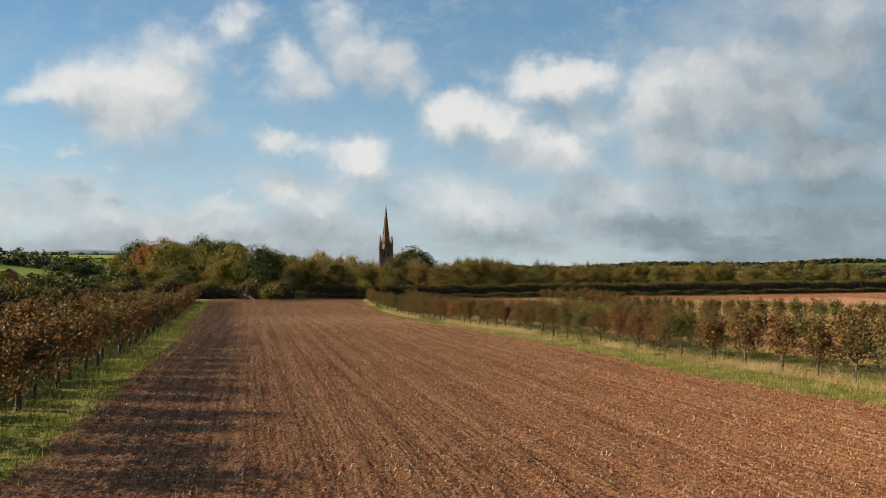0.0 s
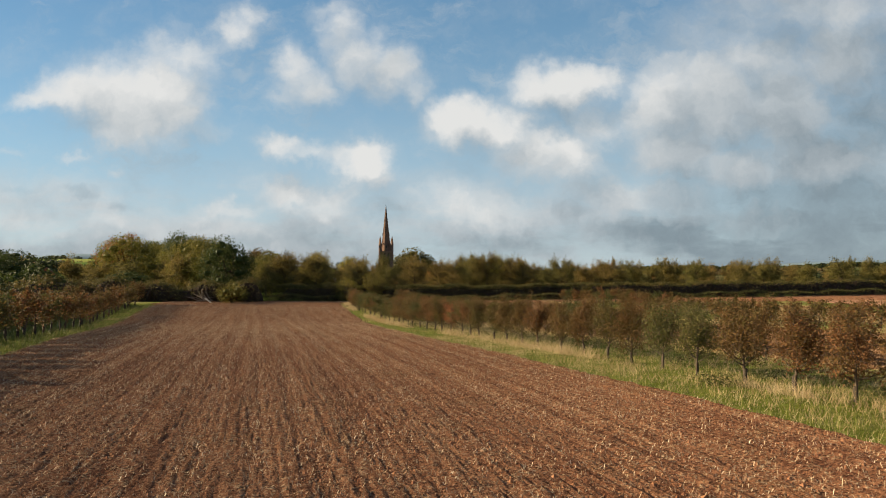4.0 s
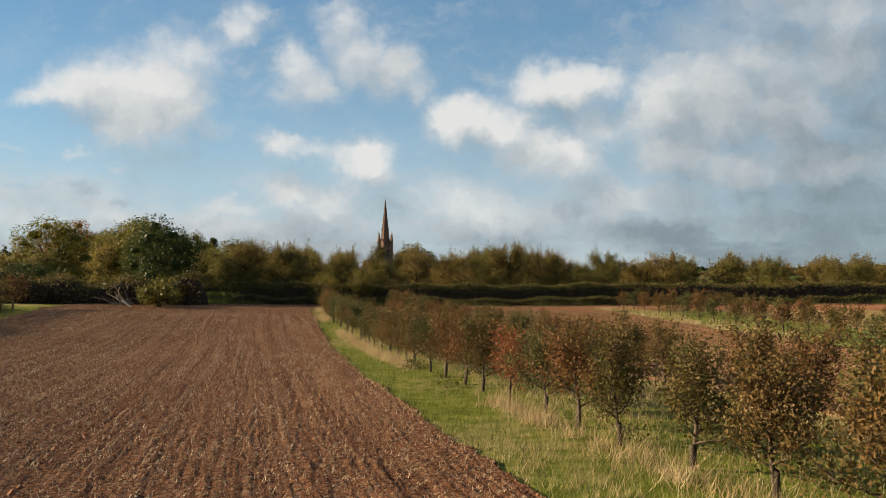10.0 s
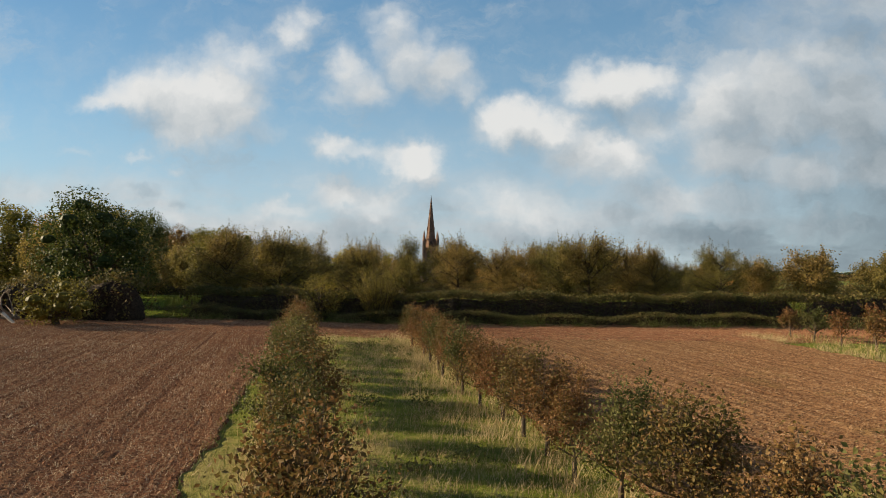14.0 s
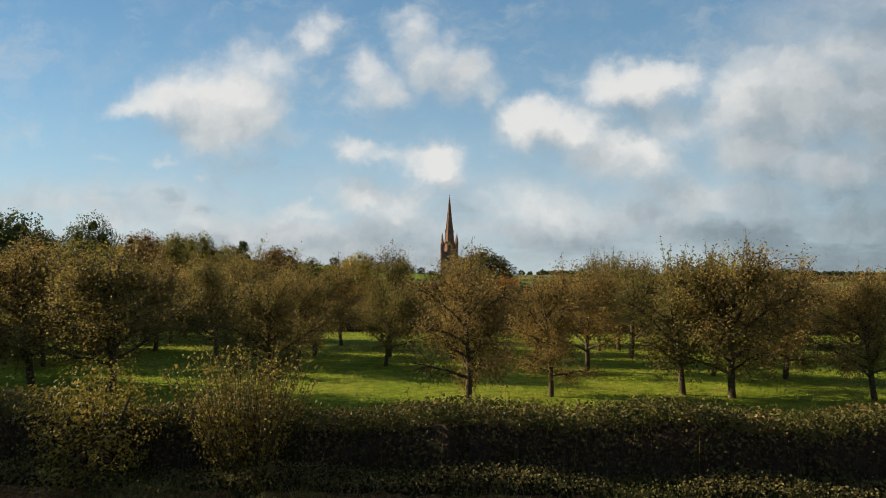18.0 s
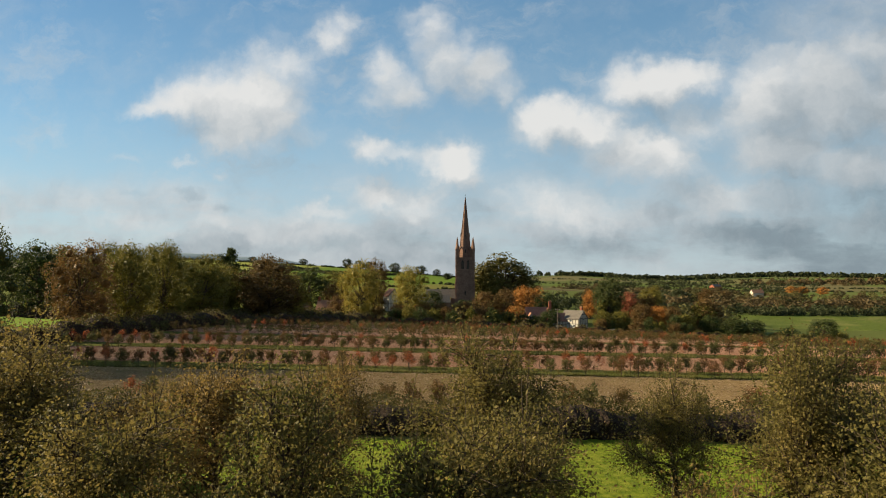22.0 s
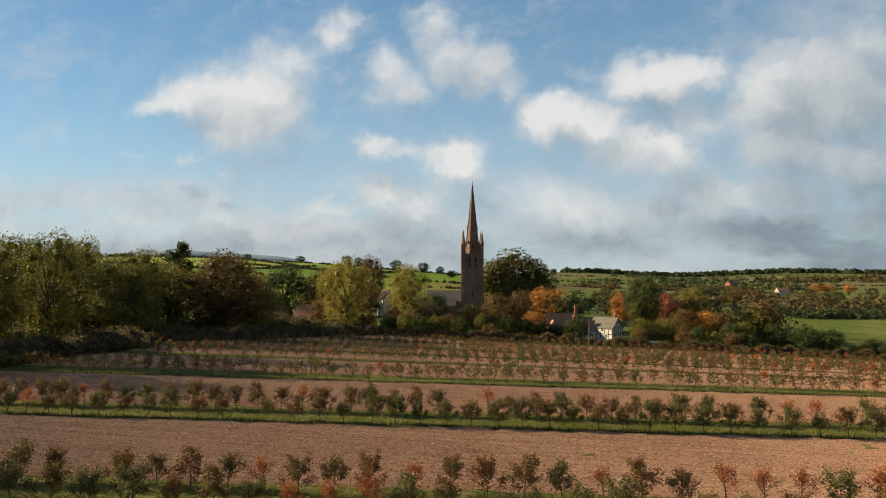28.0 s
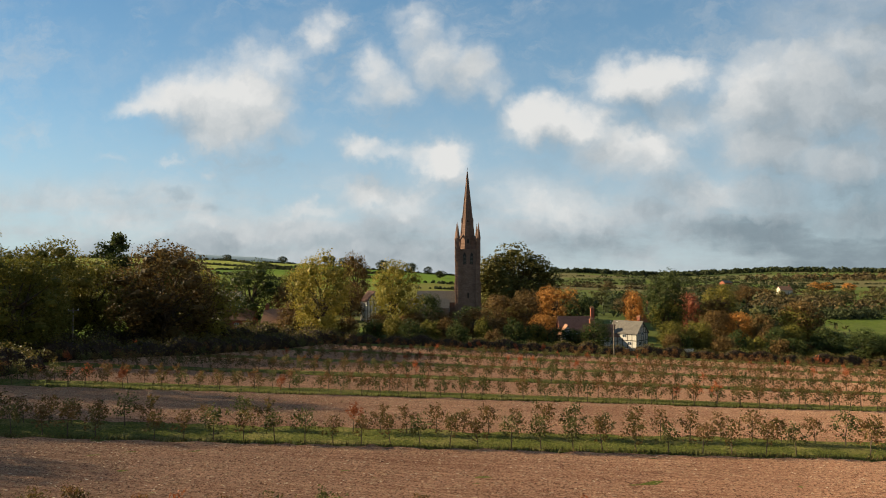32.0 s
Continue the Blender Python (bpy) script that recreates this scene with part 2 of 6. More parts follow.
def soil_material(name, straw=0.5, red=(0.135, 0.053, 0.029), pale=(0.32, 0.152, 0.080), angle=16.5, weed=0.15, coarse=1.0):
    m, N, bsdf, p = material(name, 0.95)
    bsdf.inputs["Diffuse Roughness"].default_value = 1.0
    turn = N.add("ShaderNodeVectorRotate", rotation_type="Z_AXIS")
    N.put(turn.inputs["Vector"], p)
    turn.inputs["Angle"].default_value = radians(-angle)
    q = turn.outputs[0]
    broad = N.noise(p, 0.07, 4.0, 0.6)
    clod = N.noise(p, 6.5 / coarse, 6.0, 0.7)
    fine = N.noise(p, 24.0, 4.0, 0.75)
    rows = N.noise(N.vmath("MULTIPLY", q, (4.2, 0.05, 1.0)), 1.0, 3.0, 0.65)
    wide = N.noise(N.vmath("MULTIPLY", q, (0.75, 0.02, 1.0)), 1.0, 2.0, 0.5)
    f = N.math("ADD", N.math("MULTIPLY", clod, 0.55), N.math("ADD", N.math("MULTIPLY", rows, 0.45), N.math("MULTIPLY", broad, 0.25)))
    base = N.mix(N.span(f, 0.46, 0.76), red, pale)
    base = N.mix(N.math("MULTIPLY", N.span(N.noise(p, 0.35, 5.0, 0.7), 0.52, 0.72), weed), base, (0.13, 0.115, 0.038))
    thick = N.math("MULTIPLY", N.span(rows, 0.34, 0.60, 0.3, 1.0), N.span(wide, 0.30, 0.62, 0.5, 1.0))
    bits = N.math("MAXIMUM", flecks(N, p, 0.5, 15.0 / coarse, 0.40), N.math("MAXIMUM", flecks(N, p, 1.9, 12.0 / coarse, 0.30), flecks(N, p, 2.7, 34.0 / coarse, 0.45)))
    base = N.mix(N.math("MULTIPLY", N.math("MULTIPLY", bits, thick), straw), base, N.mix(N.span(fine, 0.35, 0.65), (0.30, 0.172, 0.092), (0.56, 0.41, 0.26)))
    dark = N.span(N.noise(p, 13.0 / coarse, 5.0, 0.75), 0.36, 0.52, 0.9, 0.0)
    base = N.mix(dark, base, (0.040, 0.018, 0.012))
    N.put(bsdf.inputs["Base Color"], base)
    relief = N.math("ADD", N.math("MULTIPLY", clod, 0.8), N.math("ADD", N.math("MULTIPLY", fine, 0.35), N.math("MULTIPLY", rows, 0.5)))
    bump(N, bsdf, N.math("ADD", relief, N.math("MULTIPLY", bits, 0.3)), 1.0, 0.11)
    return m


def grass_material(name, a=(0.075, 0.092, 0.014), b=(0.165, 0.178, 0.030), dry=(0.26, 0.20, 0.09), dryness=0.35, scale=0.5):
    m, N, bsdf, p = material(name, 0.75)
    big = N.noise(p, scale * 0.3, 5.0, 0.6)
    mid = N.noise(p, scale * 4, 5.0, 0.65)
    fine = N.noise(N.vmath("MULTIPLY", p, (1.0, 1.0, 0.3)), scale * 40, 3.0, 0.7)
    c = N.mix(N.span(N.math("ADD", N.math("MULTIPLY", mid, 0.6), N.math("MULTIPLY", fine, 0.4)), 0.35, 0.65), a, b)
    c = N.mix(N.math("MULTIPLY", N.span(N.math("ADD", big, N.math("MULTIPLY", N.math("SUBTRACT", mid, 0.5), 0.5)), 0.48, 0.68), dryness), c, dry)
    N.put(bsdf.inputs["Base Color"], c)
    bump(N, bsdf, N.math("ADD", fine, mid), 0.9, 0.12)
    return m


def country_material(name, gain=(1.0, 1.0, 1.0)):
    """Far farmland: pasture, stubble and plough in cells, split by darker hedgerow lines."""
    m, N, bsdf, p = material(name, 0.9)
    w = N.vmath("SUBTRACT", N.noise(p, 0.004, 3.0, colour=True), (0.5, 0.5, 0.5))
    q = N.vmath("MULTIPLY", N.vmath("ADD", p, N.vmath("SCALE", w, scale=60.0)), (1.0, 0.62, 0.0))
    v = N.add("ShaderNodeTexVoronoi", feature="F1", distance="CHEBYCHEV")
    N.put(v.inputs["Vector"], q)
    v.inputs["Scale"].default_value = 0.005
    sepc = N.add("ShaderNodeSeparateColor")
    N.put(sepc.inputs[0], v.outputs["Color"])
    field = N.ramp(sepc.outputs[0], [(0.0, (0.05, 0.068, 0.022)), (0.25, (0.115, 0.155, 0.028)), (0.5, (0.085, 0.09, 0.032)), (0.7, (0.165, 0.15, 0.06)), (0.85, (0.105, 0.074, 0.044)), (1.0, (0.12, 0.165, 0.03))])
    field = N.mix(N.span(N.noise(p, 0.03, 6.0, 0.65), 0.3, 0.7, 0.0, 0.5), field, (0.07, 0.085, 0.028))
    field = N.mix(1.0, field, gain, "MULTIPLY")
    N.put(bsdf.inputs["Base Color"], field)
    bump(N, bsdf, N.noise(p, 2.0, 4.0), 0.5, 0.2)
    return m


def stone_material(name, a, b, course=0.3, rough=0.9):
    m, N, bsdf, p = material(name, rough)
    p = N.add("ShaderNodeTexCoord").outputs["Object"]
    br = N.add("ShaderNodeTexBrick")
    sp = N.add("ShaderNodeSeparateXYZ")
    N.put(sp.inputs[0], p)
    cb = N.add("ShaderNodeCombineXYZ")
    N.put(cb.inputs[0], N.math("ADD", sp.outputs[0], sp.outputs[1]))
    N.put(cb.inputs[1], sp.outputs[2])
    N.put(br.inputs["Vector"], cb.outputs[0])
    br.inputs["Scale"].default_value, br.inputs["Mortar Size"].default_value = 1.0, 0.018
    br.inputs["Brick Width"].default_value, br.inputs["Row Height"].default_value = course * 2, course
    br.inputs["Color1"].default_value, br.inputs["Color2"].default_value, br.inputs["Mortar"].default_value = (*a, 1), (*b, 1), (*[x * 0.7 for x in a], 1)
    stain = N.noise(p, 0.35, 6.0, 0.65)
    c = N.mix(N.span(stain, 0.4, 0.7, 0.0, 0.6), br.outputs["Color"], [x * 0.55 for x in a])
    N.put(bsdf.inputs["Base Color"], c)
    bump(N, bsdf, N.math("ADD", br.outputs["Fac"], N.noise(p, 6.0, 4.0)), 0.5, 0.04)
    return m


M_SOIL = soil_material("ploughed_red_soil", 1.0)
M_SOIL2 = soil_material("stubble_soil", 1.0, (0.205, 0.098, 0.060), (0.40, 0.222, 0.138), 86.0, 0.12, 1.7)
M_BROWNSOIL = soil_material("browner_soil", 0.8, (0.112, 0.053, 0.026), (0.262, 0.146, 0.074), 16.5, 0.3, 1.2)
M_HEADLAND = soil_material("headland_soil", 0.8, angle=88.0, weed=0.1, coarse=1.2)
M_STUBBLE = soil_material("weedy_stubble", 0.85, (0.145, 0.094, 0.040), (0.29, 0.205, 0.092), 86.0, 0.6, 1.7)
M_GRASS = grass_material("rough_grass", dryness=0.65)
M_MEADOW = grass_material("orchard_grass", (0.070, 0.110, 0.010), (0.195, 0.235, 0.022), (0.22, 0.21, 0.04), 0.4)
M_STRIPGRASS = grass_material("strip_grass", (0.035, 0.044, 0.012), (0.150, 0.155, 0.030), (0.22, 0.18, 0.07), 0.6, 1.2)
M_LAND = country_material("far_farmland", (0.9, 0.88, 0.9))
M_HILL = country_material("hill_pasture", (1.35, 1.55, 0.85))
M_BLADE = leaves("grass_blades", [(0.0, (0.06, 0.078, 0.018)), (0.45, (0.125, 0.142, 0.03)), (0.7, (0.20, 0.185, 0.07)), (1.0, (0.36, 0.29, 0.15))], ((1, 1, 1), (1, 1, 1)))
M_STRIPBLADE = leaves("strip_grass_blades", [(0.0, (0.04, 0.05, 0.012)), (0.5, (0.12, 0.128, 0.026)), (1.0, (0.28, 0.235, 0.08))], ((1, 1, 1), (1, 1, 1)), 0.2)
M_DRYBLADE = leaves("dry_grass_blades", [(0.0, (0.24, 0.17, 0.085)), (0.5, (0.38, 0.28, 0.15)), (1.0, (0.52, 0.41, 0.25))], ((1, 1, 1), (1, 1, 1)))
M_STRAW = leaves("straw", [(0.0, (0.24, 0.145, 0.08)), (0.5, (0.42, 0.30, 0.19)), (1.0, (0.66, 0.55, 0.40))], ((1, 1, 1), (1, 1, 1)), 0.1)
M_CLOD = plain("soil_clod", (0.13, 0.052, 0.028), (0.27, 0.13, 0.068), 3.0, 0.95)
M_WOOD = plain("grey_brown_bark", (0.034, 0.025, 0.016), (0.088, 0.066, 0.042), 5.0, 0.9, 0.6, 0.03)
M_TWIG = plain("young_bark", (0.05, 0.036, 0.026), (0.115, 0.085, 0.060), 8.0, 0.85)
M_GUARD = plain("dark_tree_guard", (0.030, 0.022, 0.016), (0.075, 0.055, 0.038), 9.0, 0.7)
M_YOUNG = leaves("russet_apple_leaves", [(0.0, (0.055, 0.050, 0.016)), (0.35, (0.098, 0.074, 0.026)), (0.65, (0.138, 0.074, 0.031)), (0.9, (0.185, 0.105, 0.048)), (1.0, (0.30, 0.22, 0.13))], ((0.8, 0.98, 0.8), (1.15, 0.92, 0.9)))
M_YGREEN = leaves("green_apple_leaves", [(0.0, (0.040, 0.046, 0.016)), (0.5, (0.085, 0.085, 0.029)), (0.85, (0.145, 0.118, 0.046)), (1.0, (0.30, 0.23, 0.13))])
M_SHRUB = leaves("shrub_leaves", [(0.0, (0.07, 0.065, 0.016)), (0.5, (0.14, 0.12, 0.026)), (1.0, (0.26, 0.20, 0.045))])
M_YRUST = leaves("rusty_apple_leaves", [(0.0, (0.11, 0.055, 0.024)), (0.4, (0.22, 0.078, 0.036)), (0.75, (0.30, 0.105, 0.05)), (1.0, (0.40, 0.22, 0.11))])
M_YRED = leaves("red_apple_leaves", [(0.0, (0.15, 0.05, 0.022)), (0.5, (0.30, 0.085, 0.035)), (1.0, (0.40, 0.15, 0.065))])
M_OLD = leaves("old_orchard_leaves", [(0.0, (0.072, 0.066, 0.022)), (0.45, (0.145, 0.118, 0.038)), (0.85, (0.21, 0.160, 0.058)), (1.0, (0.30, 0.24, 0.11))], ((0.78, 0.86, 0.72), (1.2, 1.02, 0.95)), 0.45, own=0.33)
M_YELLOW = leaves("yellow_leaves", [(0.0, (0.10, 0.10, 0.02)), (0.5, (0.21, 0.18, 0.034)), (1.0, (0.36, 0.27, 0.06))])
M_OLIVE = leaves("olive_leaves", [(0.0, (0.06, 0.064, 0.014)), (0.5, (0.13, 0.118, 0.024)), (1.0, (0.23, 0.18, 0.04))])
M_BROWN = leaves("brown_leaves", [(0.0, (0.06, 0.042, 0.018)), (0.5, (0.115, 0.07, 0.026)), (1.0, (0.19, 0.12, 0.045))])
M_RUST = leaves("rust_leaves", [(0.0, (0.12, 0.05, 0.018)), (0.5, (0.22, 0.085, 0.025)), (1.0, (0.30, 0.14, 0.04))])
M_ORANGE = leaves("orange_leaves", [(0.0, (0.24, 0.10, 0.025)), (0.5, (0.42, 0.18, 0.045)), (1.0, (0.55, 0.27, 0.09))])
M_RED = leaves("red_leaves", [(0.0, (0.13, 0.045, 0.028)), (0.5, (0.23, 0.07, 0.042)), (1.0, (0.33, 0.14, 0.08))])
M_DARK = leaves("dark_green_leaves", [(0.0, (0.022, 0.034, 0.011)), (0.5, (0.045, 0.06, 0.018)), (1.0, (0.085, 0.09, 0.028))])
M_HEDGE = leaves("hedge_leaves", [(0.0, (0.036, 0.038, 0.014)), (0.5, (0.088, 0.078, 0.026)), (0.85, (0.14, 0.10, 0.042)), (1.0, (0.30, 0.20, 0.115))])
M_OAK = leaves("oak_leaves", [(0.0, (0.05, 0.050, 0.016)), (0.5, (0.115, 0.098, 0.030)), (1.0, (0.20, 0.15, 0.05))], clump=0.35)
M_FAROLIVE = leaves("far_olive_foliage", [(0.0, (0.05, 0.052, 0.02)), (0.5, (0.085, 0.08, 0.03)), (1.0, (0.13, 0.115, 0.045))], clump=0.05, own=0.15)
M_FARBROWN = leaves("far_brown_foliage", [(0.0, (0.055, 0.045, 0.024)), (0.5, (0.095, 0.07, 0.034)), (1.0, (0.14, 0.10, 0.05))], clump=0.05, own=0.15)
M_FARDARK = leaves("far_dark_foliage", [(0.0, (0.026, 0.034, 0.016)), (0.5, (0.045, 0.054, 0.024)), (1.0, (0.07, 0.075, 0.034))], clump=0.05, own=0.15)
M_PADDOCK = grass_material("paddock_grass", (0.055, 0.075, 0.014), (0.105, 0.135, 0.022), (0.18, 0.165, 0.06), 0.6, 0.15)
M_VERGE = leaves("bramble_leaves", [(0.0, (0.042, 0.042, 0.016)), (0.5, (0.095, 0.088, 0.032)), (0.85, (0.17, 0.13, 0.06)), (1.0, (0.28, 0.17, 0.10))])
M_STONE = stone_material("red_sandstone", (0.165, 0.108, 0.085), (0.245, 0.163, 0.128), 0.33)
M_SPIRE = stone_material("spire_sandstone", (0.15, 0.093, 0.072), (0.22, 0.14, 0.108), 0.4)
M_SLATE = plain("grey_roof_slate", (0.088, 0.078, 0.066), (0.155, 0.137, 0.115), 2.0, 0.7)
M_TILE = plain("clay_roof_tile", (0.20, 0.10, 0.06), (0.32, 0.175, 0.11), 2.0, 0.85)
M_TILEDARK = plain("brown_roof_tile", (0.115, 0.06, 0.045), (0.19, 0.105, 0.08), 2.0, 0.85)
M_RENDER = plain("white_render", (0.36, 0.33, 0.28), (0.52, 0.49, 0.43), 1.5, 0.85, 0.1)
M_CREAM = plain("aged_cream_render", (0.34, 0.29, 0.23), (0.50, 0.45, 0.37), 1.5, 0.85, 0.1)
M_TIMBER = plain("black_timber", (0.02, 0.017, 0.015), (0.055, 0.045, 0.038), 5.0, 0.8)
M_BRICK = stone_material("red_brick", (0.28, 0.10, 0.065), (0.36, 0.15, 0.10), 0.09)
M_WINDOW = plain("window_glass", (0.03, 0.035, 0.04), (0.06, 0.07, 0.08), 2.0, 0.15, 0.0)
M_WHITEPAINT = plain("white_paint", (0.72, 0.71, 0.68), (0.82, 0.81, 0.79), 3.0, 0.5, 0.05)
M_POLE = plain("weathered_pole", (0.11, 0.085, 0.065), (0.20, 0.165, 0.13), 4.0, 0.9)
M_DEADWOOD = plain("bleached_wood", (0.35, 0.31, 0.26), (0.55, 0.50, 0.44), 4.0, 0.85)
M_LOUVRE = plain("dark_belfry_opening", (0.02, 0.018, 0.016), (0.05, 0.045, 0.04), 4.0, 0.9)
# the blue of aerial haze is painted into this base colour
M_HAZEHILL = plain("distant_blue_hill", (0.13, 0.185, 0.225), (0.16, 0.215, 0.25), 0.002, 1.0, 0.0)
M_WALLSTONE = plain("cream_wall", (0.42, 0.38, 0.31), (0.58, 0.53, 0.45), 2.0, 0.9)
# twig brown darkened to carry the shade inside the hedges
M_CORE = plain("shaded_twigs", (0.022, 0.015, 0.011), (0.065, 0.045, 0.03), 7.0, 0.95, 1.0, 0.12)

# ---- terrain ----
GY = [-60, 40, 60, 85, 95, 105, 118, 128, 134, 160, 200, 250, 270, 285, 302, 332, 352, 390, 430, 480, 600, 5000]
GZ = [0.2, 0.2, 0.0, -0.7, -0.52, -0.22, 0.0, -0.05, 0.6, 0.8, 0.3, 0.2, -0.3, -1.2, -2.6, -4.6, -5.7, -7.3, -7.2, -5.5, -6.0, -6.0]


def ease(v, a, b):
    s = np.clip((np.asarray(v, float) - a) / (b - a), 0, 1)
    return s * s * (3 - 2 * s)


def ground_z(x, y):
    """Height of the land: level fields, a fall to the village, a hill behind it and rising country beyond."""
    x, y = np.asarray(x, float), np.asarray(y, float)
    z = (np.interp(y - 3, GY, GZ) + np.interp(y, GY, GZ) + np.interp(y + 3, GY, GZ)) / 3
    far = ease(y, 480, 700)
    hill = 43 * np.exp(-0.5 * ((x + 500) / 300) ** 2 - 0.5 * ((y - 1150) / 330) ** 2) * far
    rise = 50 * ease(y, 800, 2700) * (0.75 + 0.25 * np.sin(x / 410 + 0.6) * np.sin(x / 173 + 2)) * ease(x, -900, 300)
    west = 27 * ease(-x, 125, 420) * ease(y, -200, 300) * (1 - ease(y, 480, 950)) + 18 * ease(-x, 400, 900) * ease(y, 500, 900)
    fall = -0.036 * np.clip(x, -140, 140) * ease(y, 205, 385) * (1 - ease(y, 480, 700))
    end = 0.014 * np.clip(-x - 5, 0, 45) * ease(y, 75, 115) * (1 - ease(y, 125, 145))
    return z + hill + rise + west + fall + end


def np_mesh(name, verts, faces, mats, smooth=False, index=None):
    """A mesh from arrays: verts (n, 3) and faces (m, 3 or 4)."""
    me = bpy.data.meshes.new(name)
    verts, faces = np.asarray(verts, np.float32), np.asarray(faces, np.int32)
    k = faces.shape[1]
    me.vertices.add(len(verts))
    me.vertices.foreach_set("co", verts.ravel())
    me.loops.add(faces.size)
    me.loops.foreach_set("vertex_index", faces.ravel())
    me.polygons.add(len(faces))
    me.polygons.foreach_set("loop_start", np.arange(0, faces.size, k, dtype=np.int32))
    me.polygons.foreach_set("use_smooth", np.full(len(faces), smooth))
    for m in (mats if isinstance(mats, (list, tuple)) else [mats]):
        me.materials.append(m)
    if index is not None:
        me.polygons.foreach_set("material_index", np.asarray(index, np.int32))
    me.update(calc_edges=True)
    return me


def sheet(xs, ys, z):
    """Vertices and quads of a grid over arrays xs, ys (each (rows, cols))."""
    r, c = xs.shape
    v = np.stack([xs, ys, z], -1).reshape(-1, 3)
    i = np.arange(r * c).reshape(r, c)
    f = np.stack([i[:-1, :-1], i[:-1, 1:], i[1:, 1:], i[1:, :-1]], -1).reshape(-1, 4)
    return v, f


def graded(near, step, far, grow):
    out, s = list(np.arange(near[0], near[1] + step, step)), step
    while out[-1] < far[1]:
        s *= grow
        out.append(out[-1] + s)
    s = step
    while out[0] > far[0]:
        s *= grow
        out.insert(0, out[0] - s)
    return np.array(out)


gx = graded((-110, 110), 2.5, (-4600, 4600), 1.10)
gy = graded((-30, 440), 2.5, (-400, 4700), 1.06)
X, Y = np.meshgrid(gx, gy)
V, F = sheet(X, Y, ground_z(X, Y))
cx, cy = V[F].mean(1)[:, 0], V[F].mean(1)[:, 1]
cx = np.where(abs(cx) > 60, cx + 14 * np.sin(cy / 43) + 7 * np.sin(cy / 17 + cx / 30), cx)
zone = np.where((cy > 126) & (cy < 184 + 0.1 * cx) & (abs(cx) < 90), 1, np.where((cy > 560) & (cx < -0.06 * cy) | (cx < -112), 3, np.where((cy > 400) | (abs(cx) > 110), 2, np.where(cy > 186 + 0.1 * cx, 4, 0))))
ground = tagged(new("ground", np_mesh("ground", V, F, [M_GRASS, M_MEADOW, M_LAND, M_HILL, M_STRIPGRASS], True, zone)), "rolling green farmland with fields and grass", "ground", kind="structure")


def left_edge(y):
    return np.interp(y, [-30, 5, 16, 21.5, 35, 53, 68, 91, 108, 118], [0.5, -7, -9.5, -11.3, -15, -20.5, -26, -33.5, -38.5, -41])


def right_edge(y):
    return np.interp(y, [-30, 15, 22, 30, 39, 45, 52, 57, 62, 74, 82, 90, 106, 116, 124], [38, 18, 15, 11, 8.3, 6, 3.6, 1.6, -0.2, -3.8, -5.9, -8.1, -12.1, -14.4, -16.2])


def row_one(y):
    return np.interp(y, [-30, 20, 30, 38, 44, 51, 59, 67, 75, 87, 102, 113], [40, 19.5, 16, 12.6, 10.2, 7.6, 4.2, 1.5, -1.2, -5.0, -9.8, -12.6])


def row_two(y):
    return row_one(y) + 6.35


def hedge_y(x):
    return 127.0 + 0.09 * x


def patch(name, lo, hi, y0, y1, dx, dy, mat, label, lift=0.05, amp=0.035, pitch=0.32, seed=1, kind="structure", drill=0.0):
    """A strip of tilled soil between two edges, with furrows and uneven ground."""
    ys = np.arange(y0, y1 + dy, dy)
    width = max(float(np.max(hi(ys) - lo(ys))), 1)
    n = int(width / dx)
    u = np.linspace(0, 1, n + 1)
    Yg = np.repeat(ys[:, None], n + 1, 1)
    a, b = lo(ys)[:, None], hi(ys)[:, None]
    Xg = a + (b - a) * u[None]
    rng = np.random.default_rng(seed)
    rag = rng.normal(0, 0.07, (len(ys), 2)) + 0.12 * np.sin(ys * 0.9 + seed)[:, None] * np.sin(ys * 0.37)[:, None]
    Xg = Xg + (1 - u)[None] ** 6 * rag[:, :1] + u[None] ** 6 * rag[:, 1:]
    across = Xg * math.cos(0.288) + Yg * math.sin(0.288)
    rough = rng.normal(0, 0.013, Xg.shape)
    if drill:
        # fine drilled ridges, broken up along their length
        broken = 0.55 + 0.45 * np.sin(Yg * 1.9 + across * 3.1) * np.sin(Yg * 0.63 + across * 0.7) + rng.normal(0, 0.35, Xg.shape)
        rough = rough + drill * broken * np.sin(across * 2 * math.pi / 0.24 + 0.6 * np.sin(Yg * 0.13))
    z = ground_z(Xg, Yg) + lift + amp * np.sin(across * 2 * math.pi / pitch + 1.5 * np.sin(Yg * 0.21) + np.sin(across * 1.7)) + rough
    z[:, 0] -= lift * 1.5
    z[:, -1] -= lift * 1.5
    v, f = sheet(Xg, Yg, z)
    return tagged(new(name, np_mesh(name, v, f, mat, True)), label, "field", kind=kind)


patch("ploughed_field", left_edge, right_edge, -10, 117, 0.06, 0.32, M_SOIL, "reddish-brown tilled field with straw and furrows", 0.06, 0.012, 1.25, drill=0.0075)
STRIP2 = lambda y: np.interp(y, [-30, 20, 60, 95, 110, 122], [62, 42, 30, 20.5, 17.5, 15.5])
patch("tilled_strip", lambda y: row_two(y) + 0.9, STRIP2, 10, 120, 0.16, 0.36, M_BROWNSOIL, "reddish tilled strip between two rows of young trees", 0.06, 0.03, 0.6, 2)
patch("tilled_strip", lambda y: STRIP2(y) + 11, lambda y: STRIP2(y) + 30, 10, 119, 0.8, 0.8, M_STUBBLE, "pale tilled strip beyond the young trees", 0.06, 0.03, 0.8, 3)
